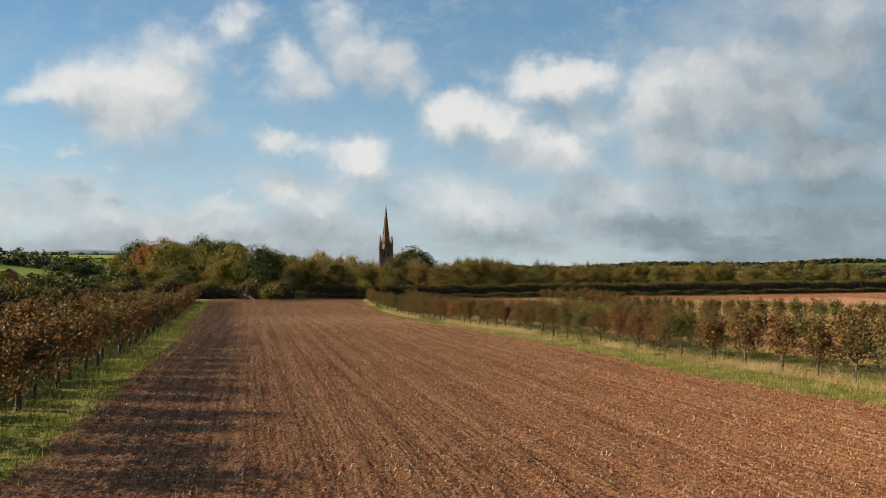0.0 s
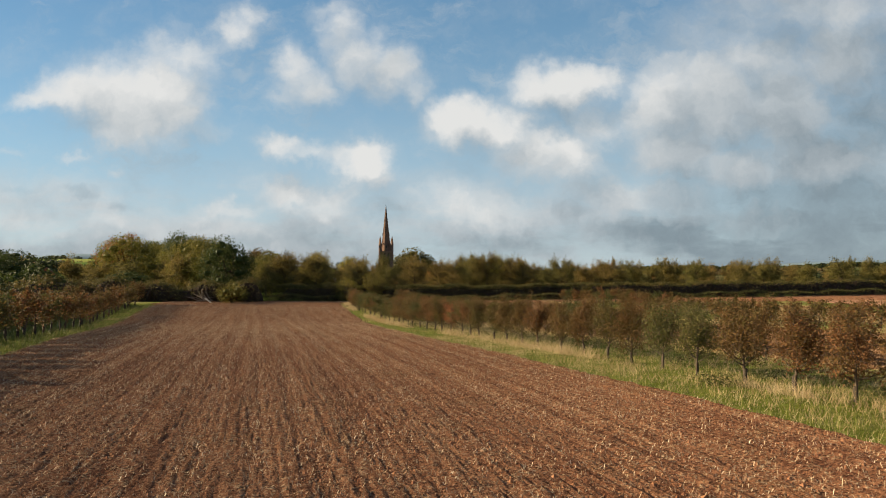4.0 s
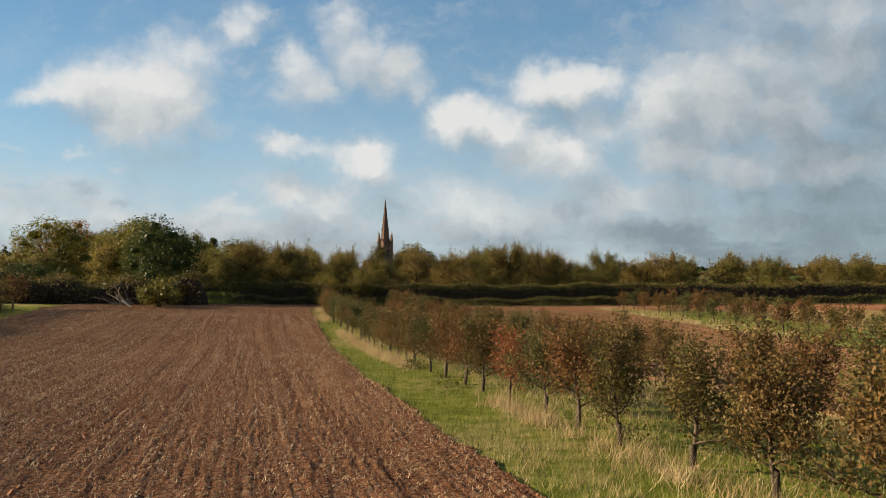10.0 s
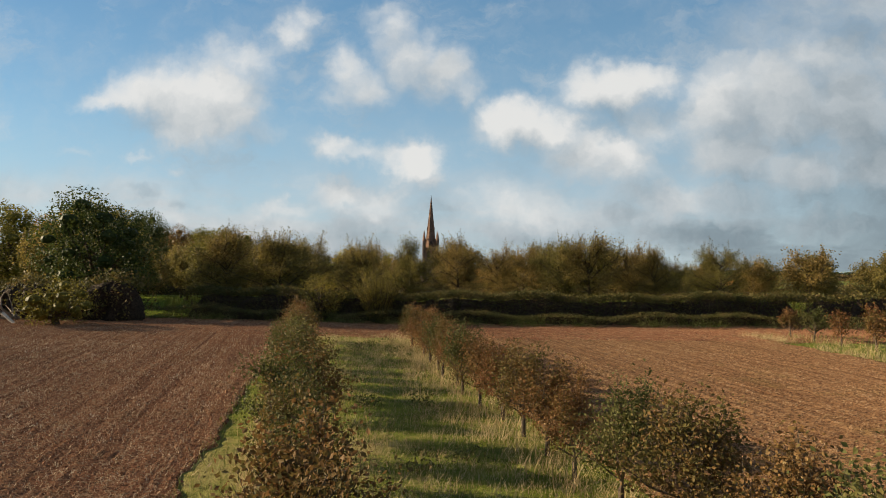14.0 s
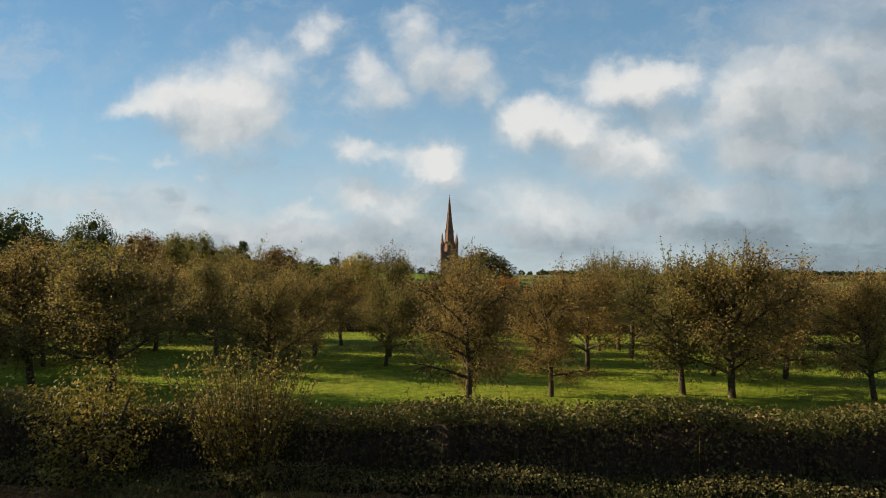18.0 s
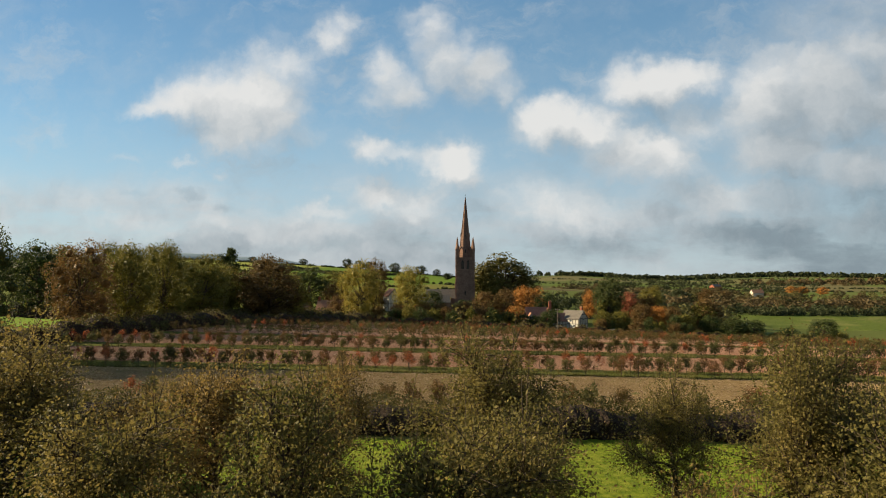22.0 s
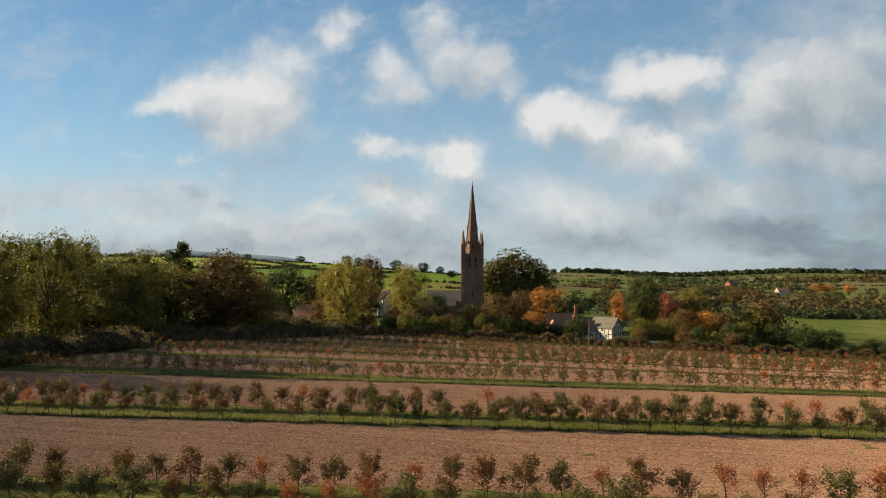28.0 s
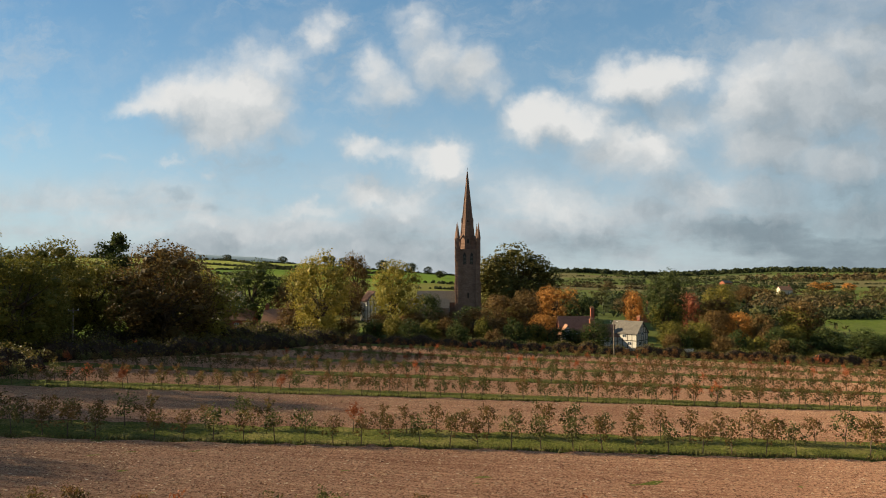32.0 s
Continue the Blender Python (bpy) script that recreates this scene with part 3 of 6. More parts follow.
patch("tilled_strip", lambda y: STRIP2(y) + 38, lambda y: STRIP2(y) + 62, 20, 122, 1.0, 1.0, M_SOIL2, "pale tilled strip far beyond the young trees", 0.06, 0.03, 0.8, 4)


def headland(name, y0, y1, x0, x1, slope, mat, label, seed, dx=0.5, dy=0.3):
    xs = np.arange(x0, x1, dx)
    u = np.linspace(0, 1, int((y1 - y0) / dy) + 1)
    Xg = np.repeat(xs[None], len(u), 0)
    rng = np.random.default_rng(seed)
    rag = rng.normal(0, 0.25, (2, len(xs)))
    Yg = y0 + (y1 - y0) * u[:, None] + slope * Xg + (1 - u)[:, None] ** 6 * rag[:1] + u[:, None] ** 6 * rag[1:]
    z = ground_z(Xg, Yg) + 0.075 + 0.02 * np.sin(Yg * 9 + Xg * 0.1) + rng.normal(0, 0.035, Xg.shape)
    z[0] -= 0.1
    z[-1] -= 0.1
    v, f = sheet(Xg, Yg, z)
    return tagged(new(name, np_mesh(name, v, f, mat, True)), label, "field", kind="structure")


headland("headland", 114.6, 127.6, -40, 100, 0.085, M_HEADLAND, "bare reddish headland along the foot of the hedge", 5)

# strips of soil between the tree rows of the second orchard
ROWS = [(194.0, 1), (217.5, 2), (239.2, 2), (262.0, 2), (285.0, 2), (307.0, 2), (330.0, 2), (352.0, 2), (372.0, 1)]
SLOPE2 = 0.06
for k, ((ya, na), (yb, nb)) in enumerate(zip(ROWS[:-1], ROWS[1:])):
    headland("tilled_strip", ya + (4.5 if na == 2 else 0) + 0.5, yb - 0.5, -92, 62 + 4 * k, SLOPE2, M_STUBBLE if k == 0 else M_SOIL2, "weedy straw-coloured stubble strip between rows of young trees" if k == 0 else "pale reddish tilled strip between rows of young trees", 20 + k, 1.0, 0.6)


# ---- trees ----
def tube(path, radii, sides):
    path, radii = np.asarray(path, float), np.asarray(radii, float)
    d = np.gradient(path, axis=0)
    d /= np.linalg.norm(d, axis=1, keepdims=True) + 1e-9
    ref = np.where(np.abs(d[:, 2:3]) > 0.9, [[1.0, 0, 0]], [[0, 0, 1.0]])
    a = np.cross(d, ref)
    a /= np.linalg.norm(a, axis=1, keepdims=True) + 1e-9
    b = np.cross(d, a)
    th = np.arange(sides) * 2 * math.pi / sides
    ring = path[:, None] + radii[:, None, None] * (a[:, None] * np.cos(th)[None, :, None] + b[:, None] * np.sin(th)[None, :, None])
    n = len(path)
    i = np.arange(n * sides).reshape(n, sides)
    j = np.roll(i, -1, 1)
    f = np.stack([i[:-1], j[:-1], j[1:], i[1:]], -1).reshape(-1, 4)
    return ring.reshape(-1, 3), f


class Builder:
    """Gathers quads into one mesh."""
    def __init__(self):
        self.v, self.f, self.n = [], [], 0

    def add(self, v, f):
        self.v.append(v)
        self.f.append(np.asarray(f) + self.n)
        self.n += len(v)

    def mesh(self, name, mat, smooth=True):
        return np_mesh(name, np.concatenate(self.v), np.concatenate(self.f), mat, smooth)


def leaf_quads(rng, spots, size, out=None, bias=0.5):
    """A folded diamond for every spot, turned at random, facing outwards by bias."""
    n = len(spots)
    d = rng.normal(size=(n, 3))
    if out is not None:
        d = d * (1 - bias) + out * bias * 1.6
    d /= np.linalg.norm(d, axis=1, keepdims=True) + 1e-9
    r = rng.normal(size=(n, 3))
    a = np.cross(d, r)
    a /= np.linalg.norm(a, axis=1, keepdims=True) + 1e-9
    b = np.cross(d, a)
    s = size * rng.uniform(0.6, 1.3, (n, 1))
    v = np.stack([spots - a * s * 0.5, spots + b * s * 0.3 + d * s * 0.07, spots + a * s * 0.5, spots - b * s * 0.3 + d * s * 0.07], 1).reshape(-1, 3)
    return v, np.arange(n * 4).reshape(n, 4)


def ball(rng, centre, radius, rough=0.12):
    """A lumpy closed ball of quads."""
    g = np.linspace(-1, 1, 3)
    a, b = np.meshgrid(g, g)
    v, f, n = [], [], 0
    for ax in range(3):
        for s in (-1, 1):
            p = np.zeros((9, 3))
            p[:, ax], p[:, (ax + 1) % 3], p[:, (ax + 2) % 3] = s, a.ravel(), b.ravel()
            i = np.arange(9).reshape(3, 3) + n
            q = np.stack([i[:-1, :-1], i[:-1, 1:], i[1:, 1:], i[1:, :-1]], -1).reshape(-1, 4)
            f.append(q if s > 0 else q[:, ::-1])
            v.append(p)
            n += 9
    v = np.concatenate(v)
    v /= np.linalg.norm(v, axis=1, keepdims=True)
    v = v * (1 + rough * np.sin(v[:, :1] * 4 + centre[0]) * np.sin(v[:, 1:2] * 5 + centre[1]))
    return np.asarray(centre) + v * radius, np.concatenate(f)


def bough(rng, start, direction, length, r0, r1, n=4, lift=0.25, wob=0.1):
    pts, d = [np.array(start, float)], np.array(direction, float)
    for _ in range(n):
        d = d + np.array([0, 0, lift / n]) + rng.normal(0, wob, 3)
        d /= np.linalg.norm(d)
        pts.append(pts[-1] + d * length / n)
    return np.array(pts), np.linspace(r0, r1, n + 1)


def fruit_tree(name, seed, height, stem, spread, limbs, twigs, n_leaf, leaf, leaf_mat, wood_mat, trunk_r=0.05, lift=0.5, jitter=0.16, droop=0.0, shoots=0, guard=False, vary=0.2, taper=0.45):
    """An orchard tree: trunk, ascending limbs, twigs, and single leaves along the twigs."""
    rng = np.random.default_rng(seed)
    wood = Builder()
    top = height * 0.72
    tp, tr = bough(rng, (0, 0, -0.1), (rng.normal(0, 0.05), rng.normal(0, 0.05), 1), top + 0.1, trunk_r, trunk_r * 0.35, 6, 0, 0.04)
    wood.add(*tube(tp, tr, 7))
    spots, ends = [], []
    for k in range(limbs):
        h = stem + (top - stem) * (k + 0.5 * rng.random()) / limbs
        q = h / top * 6
        i = min(int(q), 5)
        base = tp[i] + (tp[i + 1] - tp[i]) * (q - i)
        az = k * 2.4 + rng.normal(0, 0.3)
        up = 0.35 + 0.9 * (h - stem) / (top - stem + 0.01) * lift * 2
        ln = spread * (0.6 + taper - taper * (h - stem) / (top - stem + 0.01)) * rng.uniform(0.95 - vary, 0.95 + vary)
        bp, br = bough(rng, base, (math.cos(az), math.sin(az), up), ln, trunk_r * 0.45, trunk_r * 0.12, 5, lift - droop, 0.14)
        wood.add(*tube(bp, br, 4))
        ends += [bp[3], bp[4], bp[5]]
        for j in range(twigs):
            u = rng.uniform(0.25, 1.0) * 5
            i = min(int(u), 4)
            s = bp[i] + (bp[i + 1] - bp[i]) * (u - i)
            dr = (bp[i + 1] - bp[i]) / (np.linalg.norm(bp[i + 1] - bp[i]) + 1e-9) + rng.normal(0, 0.65, 3) + np.array([0, 0, lift - droop])
            dr /= np.linalg.norm(dr)
            wp, wr = bough(rng, s, dr, spread * rng.uniform(0.3, 0.6), trunk_r * 0.13, trunk_r * 0.05, 2, 0.25 - droop, 0.2)
            wood.add(*tube(wp, wr, 3))
            m = max(1, int(n_leaf / (limbs * twigs)))
            t = rng.uniform(0.1, 1.05, m) * 2
            i = np.minimum(t.astype(int), 1)
            spots.append(wp[i] + (wp[i + 1] - wp[i]) * (t - i)[:, None] + rng.normal(0, jitter, (m, 3)))
    for k in range(shoots):
        s = ends[int(rng.integers(len(ends) // 3, len(ends)))]
        wp, wr = bough(rng, s, (rng.normal(0, 0.12), rng.normal(0, 0.12), 1), height * rng.uniform(0.12, 0.28), trunk_r * 0.10, trunk_r * 0.04, 3, 0, 0.08)
        wood.add(*tube(wp, wr, 3))
        m = 22
        t = rng.uniform(0, 1, m)
        spots.append(wp[0] + (wp[-1] - wp[0]) * t[:, None] + rng.normal(0, jitter * 0.25, (m, 3)))
    spots = np.concatenate(spots)
    lv, lf = leaf_quads(rng, spots, leaf)
    return make_tree(name, wood.mesh("trunk", wood_mat), np_mesh("crown", lv, lf, leaf_mat), trunk_r if guard else 0)


def make_tree(name, wood, crown, guard_r=0):
    root = new(name)
    t = new("trunk", wood)
    c = new("crown", crown)
    t.parent = c.parent = root
    if guard_r:
        b = Builder()
        b.add(*tube([(0, 0, -0.05), (0, 0, 0.25), (0.01, 0, 0.54), (0, 0, 0.56)], [guard_r * 1.2, guard_r * 1.16, guard_r * 1.2, guard_r * 0.8], 8))
        g = new("guard", b.mesh("guard", M_GUARD))
        g.parent = root
    return root


def big_tree(name, seed, height, radius, n_leaf, leaf, leaf_mat, stem=0.22, lobes=16, shape=1.0, ragged=0.25, wood_mat=None, core=0.36):
    """A broad tree: trunk and limbs that carry leafy lobes of uneven size, with gaps between."""
    rng = np.random.default_rng(seed)
    wood = Builder()
    inner = Builder()
    h0 = height * stem
    tp, tr = bough(rng, (0, 0, -0.3), (rng.normal(0, 0.04), rng.normal(0, 0.04), 1), height * 0.72, radius * 0.09 + 0.08, radius * 0.02, 6, 0, 0.04)
    wood.add(*tube(tp, tr, 8))
    spots, outs = [], []
    mid = np.array([0, 0, (height + h0) / 2])
    half = (height - h0) / 2
    for k in range(lobes):
        w = 1 - 2 * (k + 0.5) / lobes
        az = k * 2.39996 + rng.normal(0, 0.25)
        rr = math.sqrt(max(0, 1 - w * w)) ** shape
        lobe_r = radius * rng.uniform(0.30, 0.48)
        c = mid + np.array([math.cos(az) * rr * (radius - lobe_r * 0.75), math.sin(az) * rr * (radius - lobe_r * 0.75), w * (half - lobe_r * 0.6)]) + rng.normal(0, radius * 0.06, 3)
        s = tp[min(5, 2 + int(3 * (k % 3) / 3))]
        bp, br = bough(rng, s, c - s, np.linalg.norm(c - s), radius * 0.035 + 0.03, 0.03, 4, 0.05, 0.06)
        wood.add(*tube(bp, br, 4))
        m = int(n_leaf / lobes * (lobe_r / radius / 0.39) ** 2)
        d = rng.normal(size=(m, 3))
        d /= np.linalg.norm(d, axis=1, keepdims=True)
        bumps = 1 + ragged * np.sin(d[:, :1] * 5 + k) * np.sin(d[:, 1:2] * 6 + 2 * k) + rng.normal(0, ragged * 0.2, (m, 1))
        rad = lobe_r * bumps * rng.uniform(0.55, 1.05, (m, 1)) ** 0.5
        spots.append(c + d * rad * (1, 1, 0.85))
        outs.append(d)
        if core:
            inner.add(*ball(rng, c, np.array([1, 1, 0.85]) * lobe_r * core))
    inner.add(*leaf_quads(rng, np.concatenate(spots), leaf, np.concatenate(outs), 0.5))
    return make_tree(name, wood.mesh("trunk", wood_mat or M_WOOD), inner.mesh("crown", leaf_mat, False))


def conifer_tree(name, seed, height, radius, n_leaf, leaf, leaf_mat):
    """A cedar-like tree in flat layers."""
    rng = np.random.default_rng(seed)
    wood = Builder()
    wood.add(*tube([(0, 0, -0.3), (0, 0, height * 0.5), (0.2, 0, height)], [0.45, 0.3, 0.05], 7))
    spots = []
    tiers = 11
    for k in range(tiers * 3):
        h = height * (0.22 + 0.78 * (k // 3) / tiers) + rng.normal(0, 0.4)
        r = radius * (1.1 - 0.85 * (k // 3) / tiers) * rng.uniform(0.6, 1.15)
        az = rng.uniform(0, 6.28)
        end = np.array([math.cos(az) * r, math.sin(az) * r, h + r * 0.3])
        wood.add(*tube([(0, 0, h), end * (0.5, 0.5, 1), end], [0.12, 0.08, 0.03], 4))
        m = n_leaf // (tiers * 3)
        t = rng.uniform(0.15, 1.1, (m, 1))
        spots.append(np.array([0, 0, h]) + (end - (0, 0, h)) * t + rng.normal(0, 1, (m, 3)) * (r * 0.18, r * 0.18, 0.55))
    lv, lf = leaf_quads(rng, np.concatenate(spots), leaf)
    return make_tree(name, wood.mesh("trunk", M_WOOD), np_mesh("crown", lv, lf, leaf_mat))


def place_tree(source, x, y, turn, size=1.0, wide=None, label="", category="tree", group="", lean=0.0):
    wide = wide or size
    m = pose(x, y, float(ground_z(x, y)), lean, lean * 0.6, turn) @ Matrix.Diagonal((wide, wide, size, 1))
    ob = copy_thing(source, Matrix.Identity(4))
    ob.matrix_basis = m
    return tagged(ob, label, category, group)


def discard(ob):
    for o in (*ob.children_recursive, ob):
        bpy.data.objects.remove(o)


RNG = np.random.default_rng(11)

# young apple trees along the first field: full models for the rows beside the way, lighter ones elsewhere
def young_set(near):
    n, leaf, tw = (4800, 0.085, 8) if near else (850, 0.17, 3)
    out = []
    for i in range(5):
        out.append((fruit_tree("young_apple_tree", 100 + i, 2.5, 0.62, 1.36, 14, tw, n, leaf, M_YOUNG, M_TWIG, 0.062, 0.58, 0.15, guard=True, taper=0.2, vary=0.32, shoots=6), "young apple tree with russet autumn leaves and a dark guard"))
    for i in range(3):
        out.append((fruit_tree("young_apple_tree", 120 + i, 2.5, 0.62, 1.36, 14, tw, n, leaf, M_YGREEN, M_TWIG, 0.055, 0.55, 0.15, guard=True, taper=0.2, vary=0.32, shoots=6), "young apple tree with dull green leaves and a dark guard"))
    out.append((fruit_tree("young_apple_tree", 130, 2.45, 0.62, 1.15, 14, tw, int(n * 0.62), leaf, M_YRUST, M_TWIG, 0.055, 0.5, 0.15, guard=True, taper=0.2, vary=0.32, shoots=6), "young apple tree with bright orange-red leaves and a dark guard"))
    return out


def plant_row(models, curve, y0, y1, step, group, red=0.05, seed=0, grown=1.0, bright=()):
    rng = np.random.default_rng(seed)
    y = y0
    while y < y1:
        x = float(curve(y))
        s = math.hypot(float(curve(y + 0.5)) - x, 0.5) / 0.5
        r = rng.random()
        k = 8 if r < red else int(5 + rng.integers(3)) if r < red + 0.2 else int(rng.integers(5))
        if any(abs(y - q) < 1.05 for q in bright):
            k = 8
        size = grown * rng.uniform(0.79, 0.96)
        if rng.random() > 0.015:
            place_tree(models[k][0], x + rng.normal(0, 0.12), y, rng.uniform(0, 360), size, size * rng.uniform(0.92, 1.18), models[k][1], "tree", group, rng.normal(0, 2))
        y += step / s * rng.uniform(0.93, 1.07)


for near in (True, False):
    YOUNG = young_set(near)
    if near:
        plant_row(YOUNG, row_one, 34, 111.2, 1.9, "first row of young apple trees", 0.0, 1, 0.94, (67.3,))
        plant_row(YOUNG, row_two, 40, 111.8, 1.9, "second row of young apple trees", 0.0, 2, 0.94)
    else:
        plant_row(YOUNG, row_one, 16, 34, 1.9, "first row of young apple trees", 0.0, 7)
        plant_row(YOUNG, row_two, 22, 40, 1.9, "second row of young apple trees", 0.0, 2)
        plant_row(YOUNG, lambda y: left_edge(y) - 2.6, 4, 110, 2.3, "row of young apple trees beside the field", 0.0, 3, 1.22)
        plant_row(YOUNG, lambda y: left_edge(y) - 8.6, 12, 110, 2.4, "back row of young apple trees beside the field", 0.0, 4, 1.22)
        plant_row(YOUNG, lambda y: STRIP2(y) + 2.8, 50, 120, 2.5, "third row of young apple trees", 0.03, 5, 0.86)
        plant_row(YOUNG, lambda y: STRIP2(y) + 8.5, 55, 121, 2.5, "fourth row of young apple trees", 0.03, 6, 0.86)
    for ob, _ in YOUNG:
        discard(ob)

# young trees of the second orchard
SAPL = []
for i in range(4):
    SAPL.append((fruit_tree("cider_apple_tree", 200 + i, 2.75, 0.6, 1.3, 11, 4, 1500, 0.16, M_YOUNG, M_TWIG, 0.055, 0.48, 0.15), "young cider apple tree with thin russet leaves in a grass strip"))
for i in range(3):
    SAPL.append((fruit_tree("cider_apple_tree", 210 + i, 2.75, 0.55, 1.35, 11, 4, 1700, 0.16, M_YGREEN, M_TWIG, 0.055, 0.48, 0.15), "young cider apple tree with dull green leaves in a grass strip"))
SAPL.append((fruit_tree("cider_apple_tree", 220, 2.8, 0.9, 1.0, 10, 4, 620, 0.15, M_YRED, M_TWIG, 0.055, 0.6, 0.13), "young cider apple tree with bright red leaves in a grass strip"))


def sapling_row(y_mid, x0, x1, step, group, seed, sparse=0.06, joined=False, red=0.07, green=0.3):
    rng = np.random.default_rng(seed)
    x, spots = x0, []
    while x < x1:
        y = y_mid + SLOPE2 * x + rng.normal(0, 0.15)
        r = rng.random()
        k = 7 if r < red else int(4 + rng.integers(3)) if r < red + green else int(rng.integers(4))
        if rng.random() > sparse:
            spots.append((x, y, k, rng.uniform(0.64, 0.88), rng.uniform(0, 6.28)))
        x += step * rng.uniform(0.9, 1.1)
    if not joined:
        for x, y, k, s, a in spots:
            place_tree(SAPL[k][0], x, y, math.degrees(a), s, s * rng.uniform(0.85, 1.15), SAPL[k][1], "tree", group, rng.normal(0, 2))
        return
    row = tagged(new("orchard_row"), "long row of young cider apple trees in autumn colours", "tree row", kind="stuff")
    for label, part_index, mats in (("trunks", 0, [M_TWIG]), ("crowns", 1, [M_YOUNG, M_YGREEN, M_YRED])):
        vs, fs, mi, n = [], [], [], 0
        for x, y, k, s, a in spots:
            v, f = SAPDATA[k][part_index]
            c, sn = math.cos(a) * s, math.sin(a) * s
            w = np.stack([v[:, 0] * c - v[:, 1] * sn + x, v[:, 0] * sn + v[:, 1] * c + y, v[:, 2] * s + float(ground_z(x, y))], 1)
            vs.append(w)
            fs.append(f + n)
            n += len(v)
            mi.append(np.full(len(f), 0 if part_index == 0 or k < 4 else 1 if k < 7 else 2))
        ob = new(label, np_mesh(label, np.concatenate(vs), np.concatenate(fs), mats, False, np.concatenate(mi)))
        ob.parent = row


def mesh_arrays(me):
    v = np.empty(len(me.vertices) * 3, np.float32)
    me.vertices.foreach_get("co", v)
    f = np.empty(len(me.loops), np.int32)
    me.loops.foreach_get("vertex_index", f)
    return v.reshape(-1, 3), f.reshape(-1, 4)


SAPDATA = []
for ob, _ in SAPL:
    w, c = (mesh_arrays(next(o for o in ob.children if o.name.startswith(n)).data) for n in ("trunk", "crown"))
    keep = np.random.default_rng(3).permutation(len(c[1]))[:330]
    SAPDATA.append(((w[0], w[1][:60]), ((c[0].reshape(-1, 4, 3) - c[0].reshape(-1, 4, 3).mean(1, keepdims=True)) * 1.5 + c[0].reshape(-1, 4, 3).mean(1, keepdims=True), None)))
    cv = SAPDATA[-1][1][0][keep].reshape(-1, 3)
    SAPDATA[-1] = (SAPDATA[-1][0], (cv, np.arange(len(cv)).reshape(-1, 4)))
for k, (y, n) in enumerate(ROWS):
    joined = k > 2
    for j in range(n):
        sapling_row(y + 4.0 * j, (-66, -72, -84)[k] if k < 3 else -90, (42, 46, 52)[k] if k < 3 else 60 + 4 * k, 2.15, f"young cider apple trees in strip {'ABCDEFGHI'[k]}{'ab'[j]}", 300 + 2 * k + j, 0.2 if k == 0 else 0.06, joined, 0.04 if j == 0 and n == 2 else 0.12 if joined else 0.32, 0.5 if j == 0 and n == 2 else 0.15)
for ob, _ in SAPL:
    discard(ob)

# the old orchard
OLD = [fruit_tree("apple_tree", 400 + i, 6.9, 1.25, 3.0, 20, 14, 16000, 0.122, M_OLD, M_WOOD, 0.17, 0.5, 0.24, 0.42, 44, vary=0.42) for i in range(6)]
OLDFAR = [fruit_tree("apple_tree", 410 + i, 6.6, 1.3, 2.9, 16, 7, 5200, 0.23, M_OLD, M_WOOD, 0.17, 0.5, 0.32, 0.36, 20, vary=0.4) for i in range(3)]
TALL = [fruit_tree("perry_pear_tree", 420 + i, 8.8, 2.0, 2.5, 15, 10, 6500, 0.13, M_OLD, M_WOOD, 0.15, 0.8, 0.32, 0.0, 16) for i in range(2)]
GOLD = fruit_tree("apple_tree", 430, 7.8, 1.7, 2.9, 13, 10, 6000, 0.13, M_YELLOW, M_WOOD, 0.16, 0.6, 0.38, 0.0, 8)
OLD_LABEL = "old spreading apple tree with thinning olive and brown leaves"
near = [(-14, 137), (-4.6, 137.6), (-0.6, 141), (6.3, 142.5), (8.6, 141.9), (-28.3, 139.4), (15.5, 142), (2.2, 150.5), (6.3, 158), (-18, 164), (-31.6, 157), (-34, 147.5), (14.5, 161), (-16.5, 148), (23, 146)]
taken = []
rng = np.random.default_rng(8)
for x, y in near:
    taken.append((x, y))
for r in range(6):
    for c in range(-9, 13):
        x, y = c * 7.8 + (r % 2) * 3.9 + rng.normal(0, 0.9), 140 + r * 7.6 + 0.09 * c * 7.8 + rng.normal(0, 0.9)
        if all(math.hypot(x - a, y - b) > (6.0 if b < 152 else 5.2) for a, b in taken) and y < 175 + 0.1 * x and rng.random() > 0.08 and not (abs(x + 12) < 3 and abs(y - 156) < 4):
            taken.append((x, y))
for k in range(900):
    x, y = rng.uniform(-38, 40), rng.uniform(150, 174)
    if all(math.hypot(x - a, y - b) > 5.8 for a, b in taken) and y < 175 + 0.1 * x and not (abs(x + 12) < 3 and abs(y - 156) < 4):
        taken.append((x, y))
for x, y in taken:
    s = rng.uniform(0.85, 1.15) * (1.0 if x < 20 else 0.86)
    pick = OLD[int(rng.integers(6))] if -32 < x < 27 else OLDFAR[int(rng.integers(3))]
    place_tree(pick, x, y, rng.uniform(0, 360), s, s * rng.uniform(0.95, 1.15), OLD_LABEL, "tree", "trees of the old orchard", rng.normal(0, 2))
place_tree(TALL[0], -12, 156, 40, 1.0, None, "tall slender pear tree with yellow-green leaves among apple trees", "tree", "trees of the old orchard")
place_tree(TALL[1], 4.5, 163, 10, 0.95, None, "tall slender pear tree with yellow-green leaves among apple trees", "tree", "trees of the old orchard")
place_tree(GOLD, 9.8, 149.5, 0, 1.0, None, "apple tree with golden-yellow leaves in the old orchard", "tree", "trees of the old orchard")
for ob in (*OLD, *OLDFAR, *TALL, GOLD):
    discard(ob)

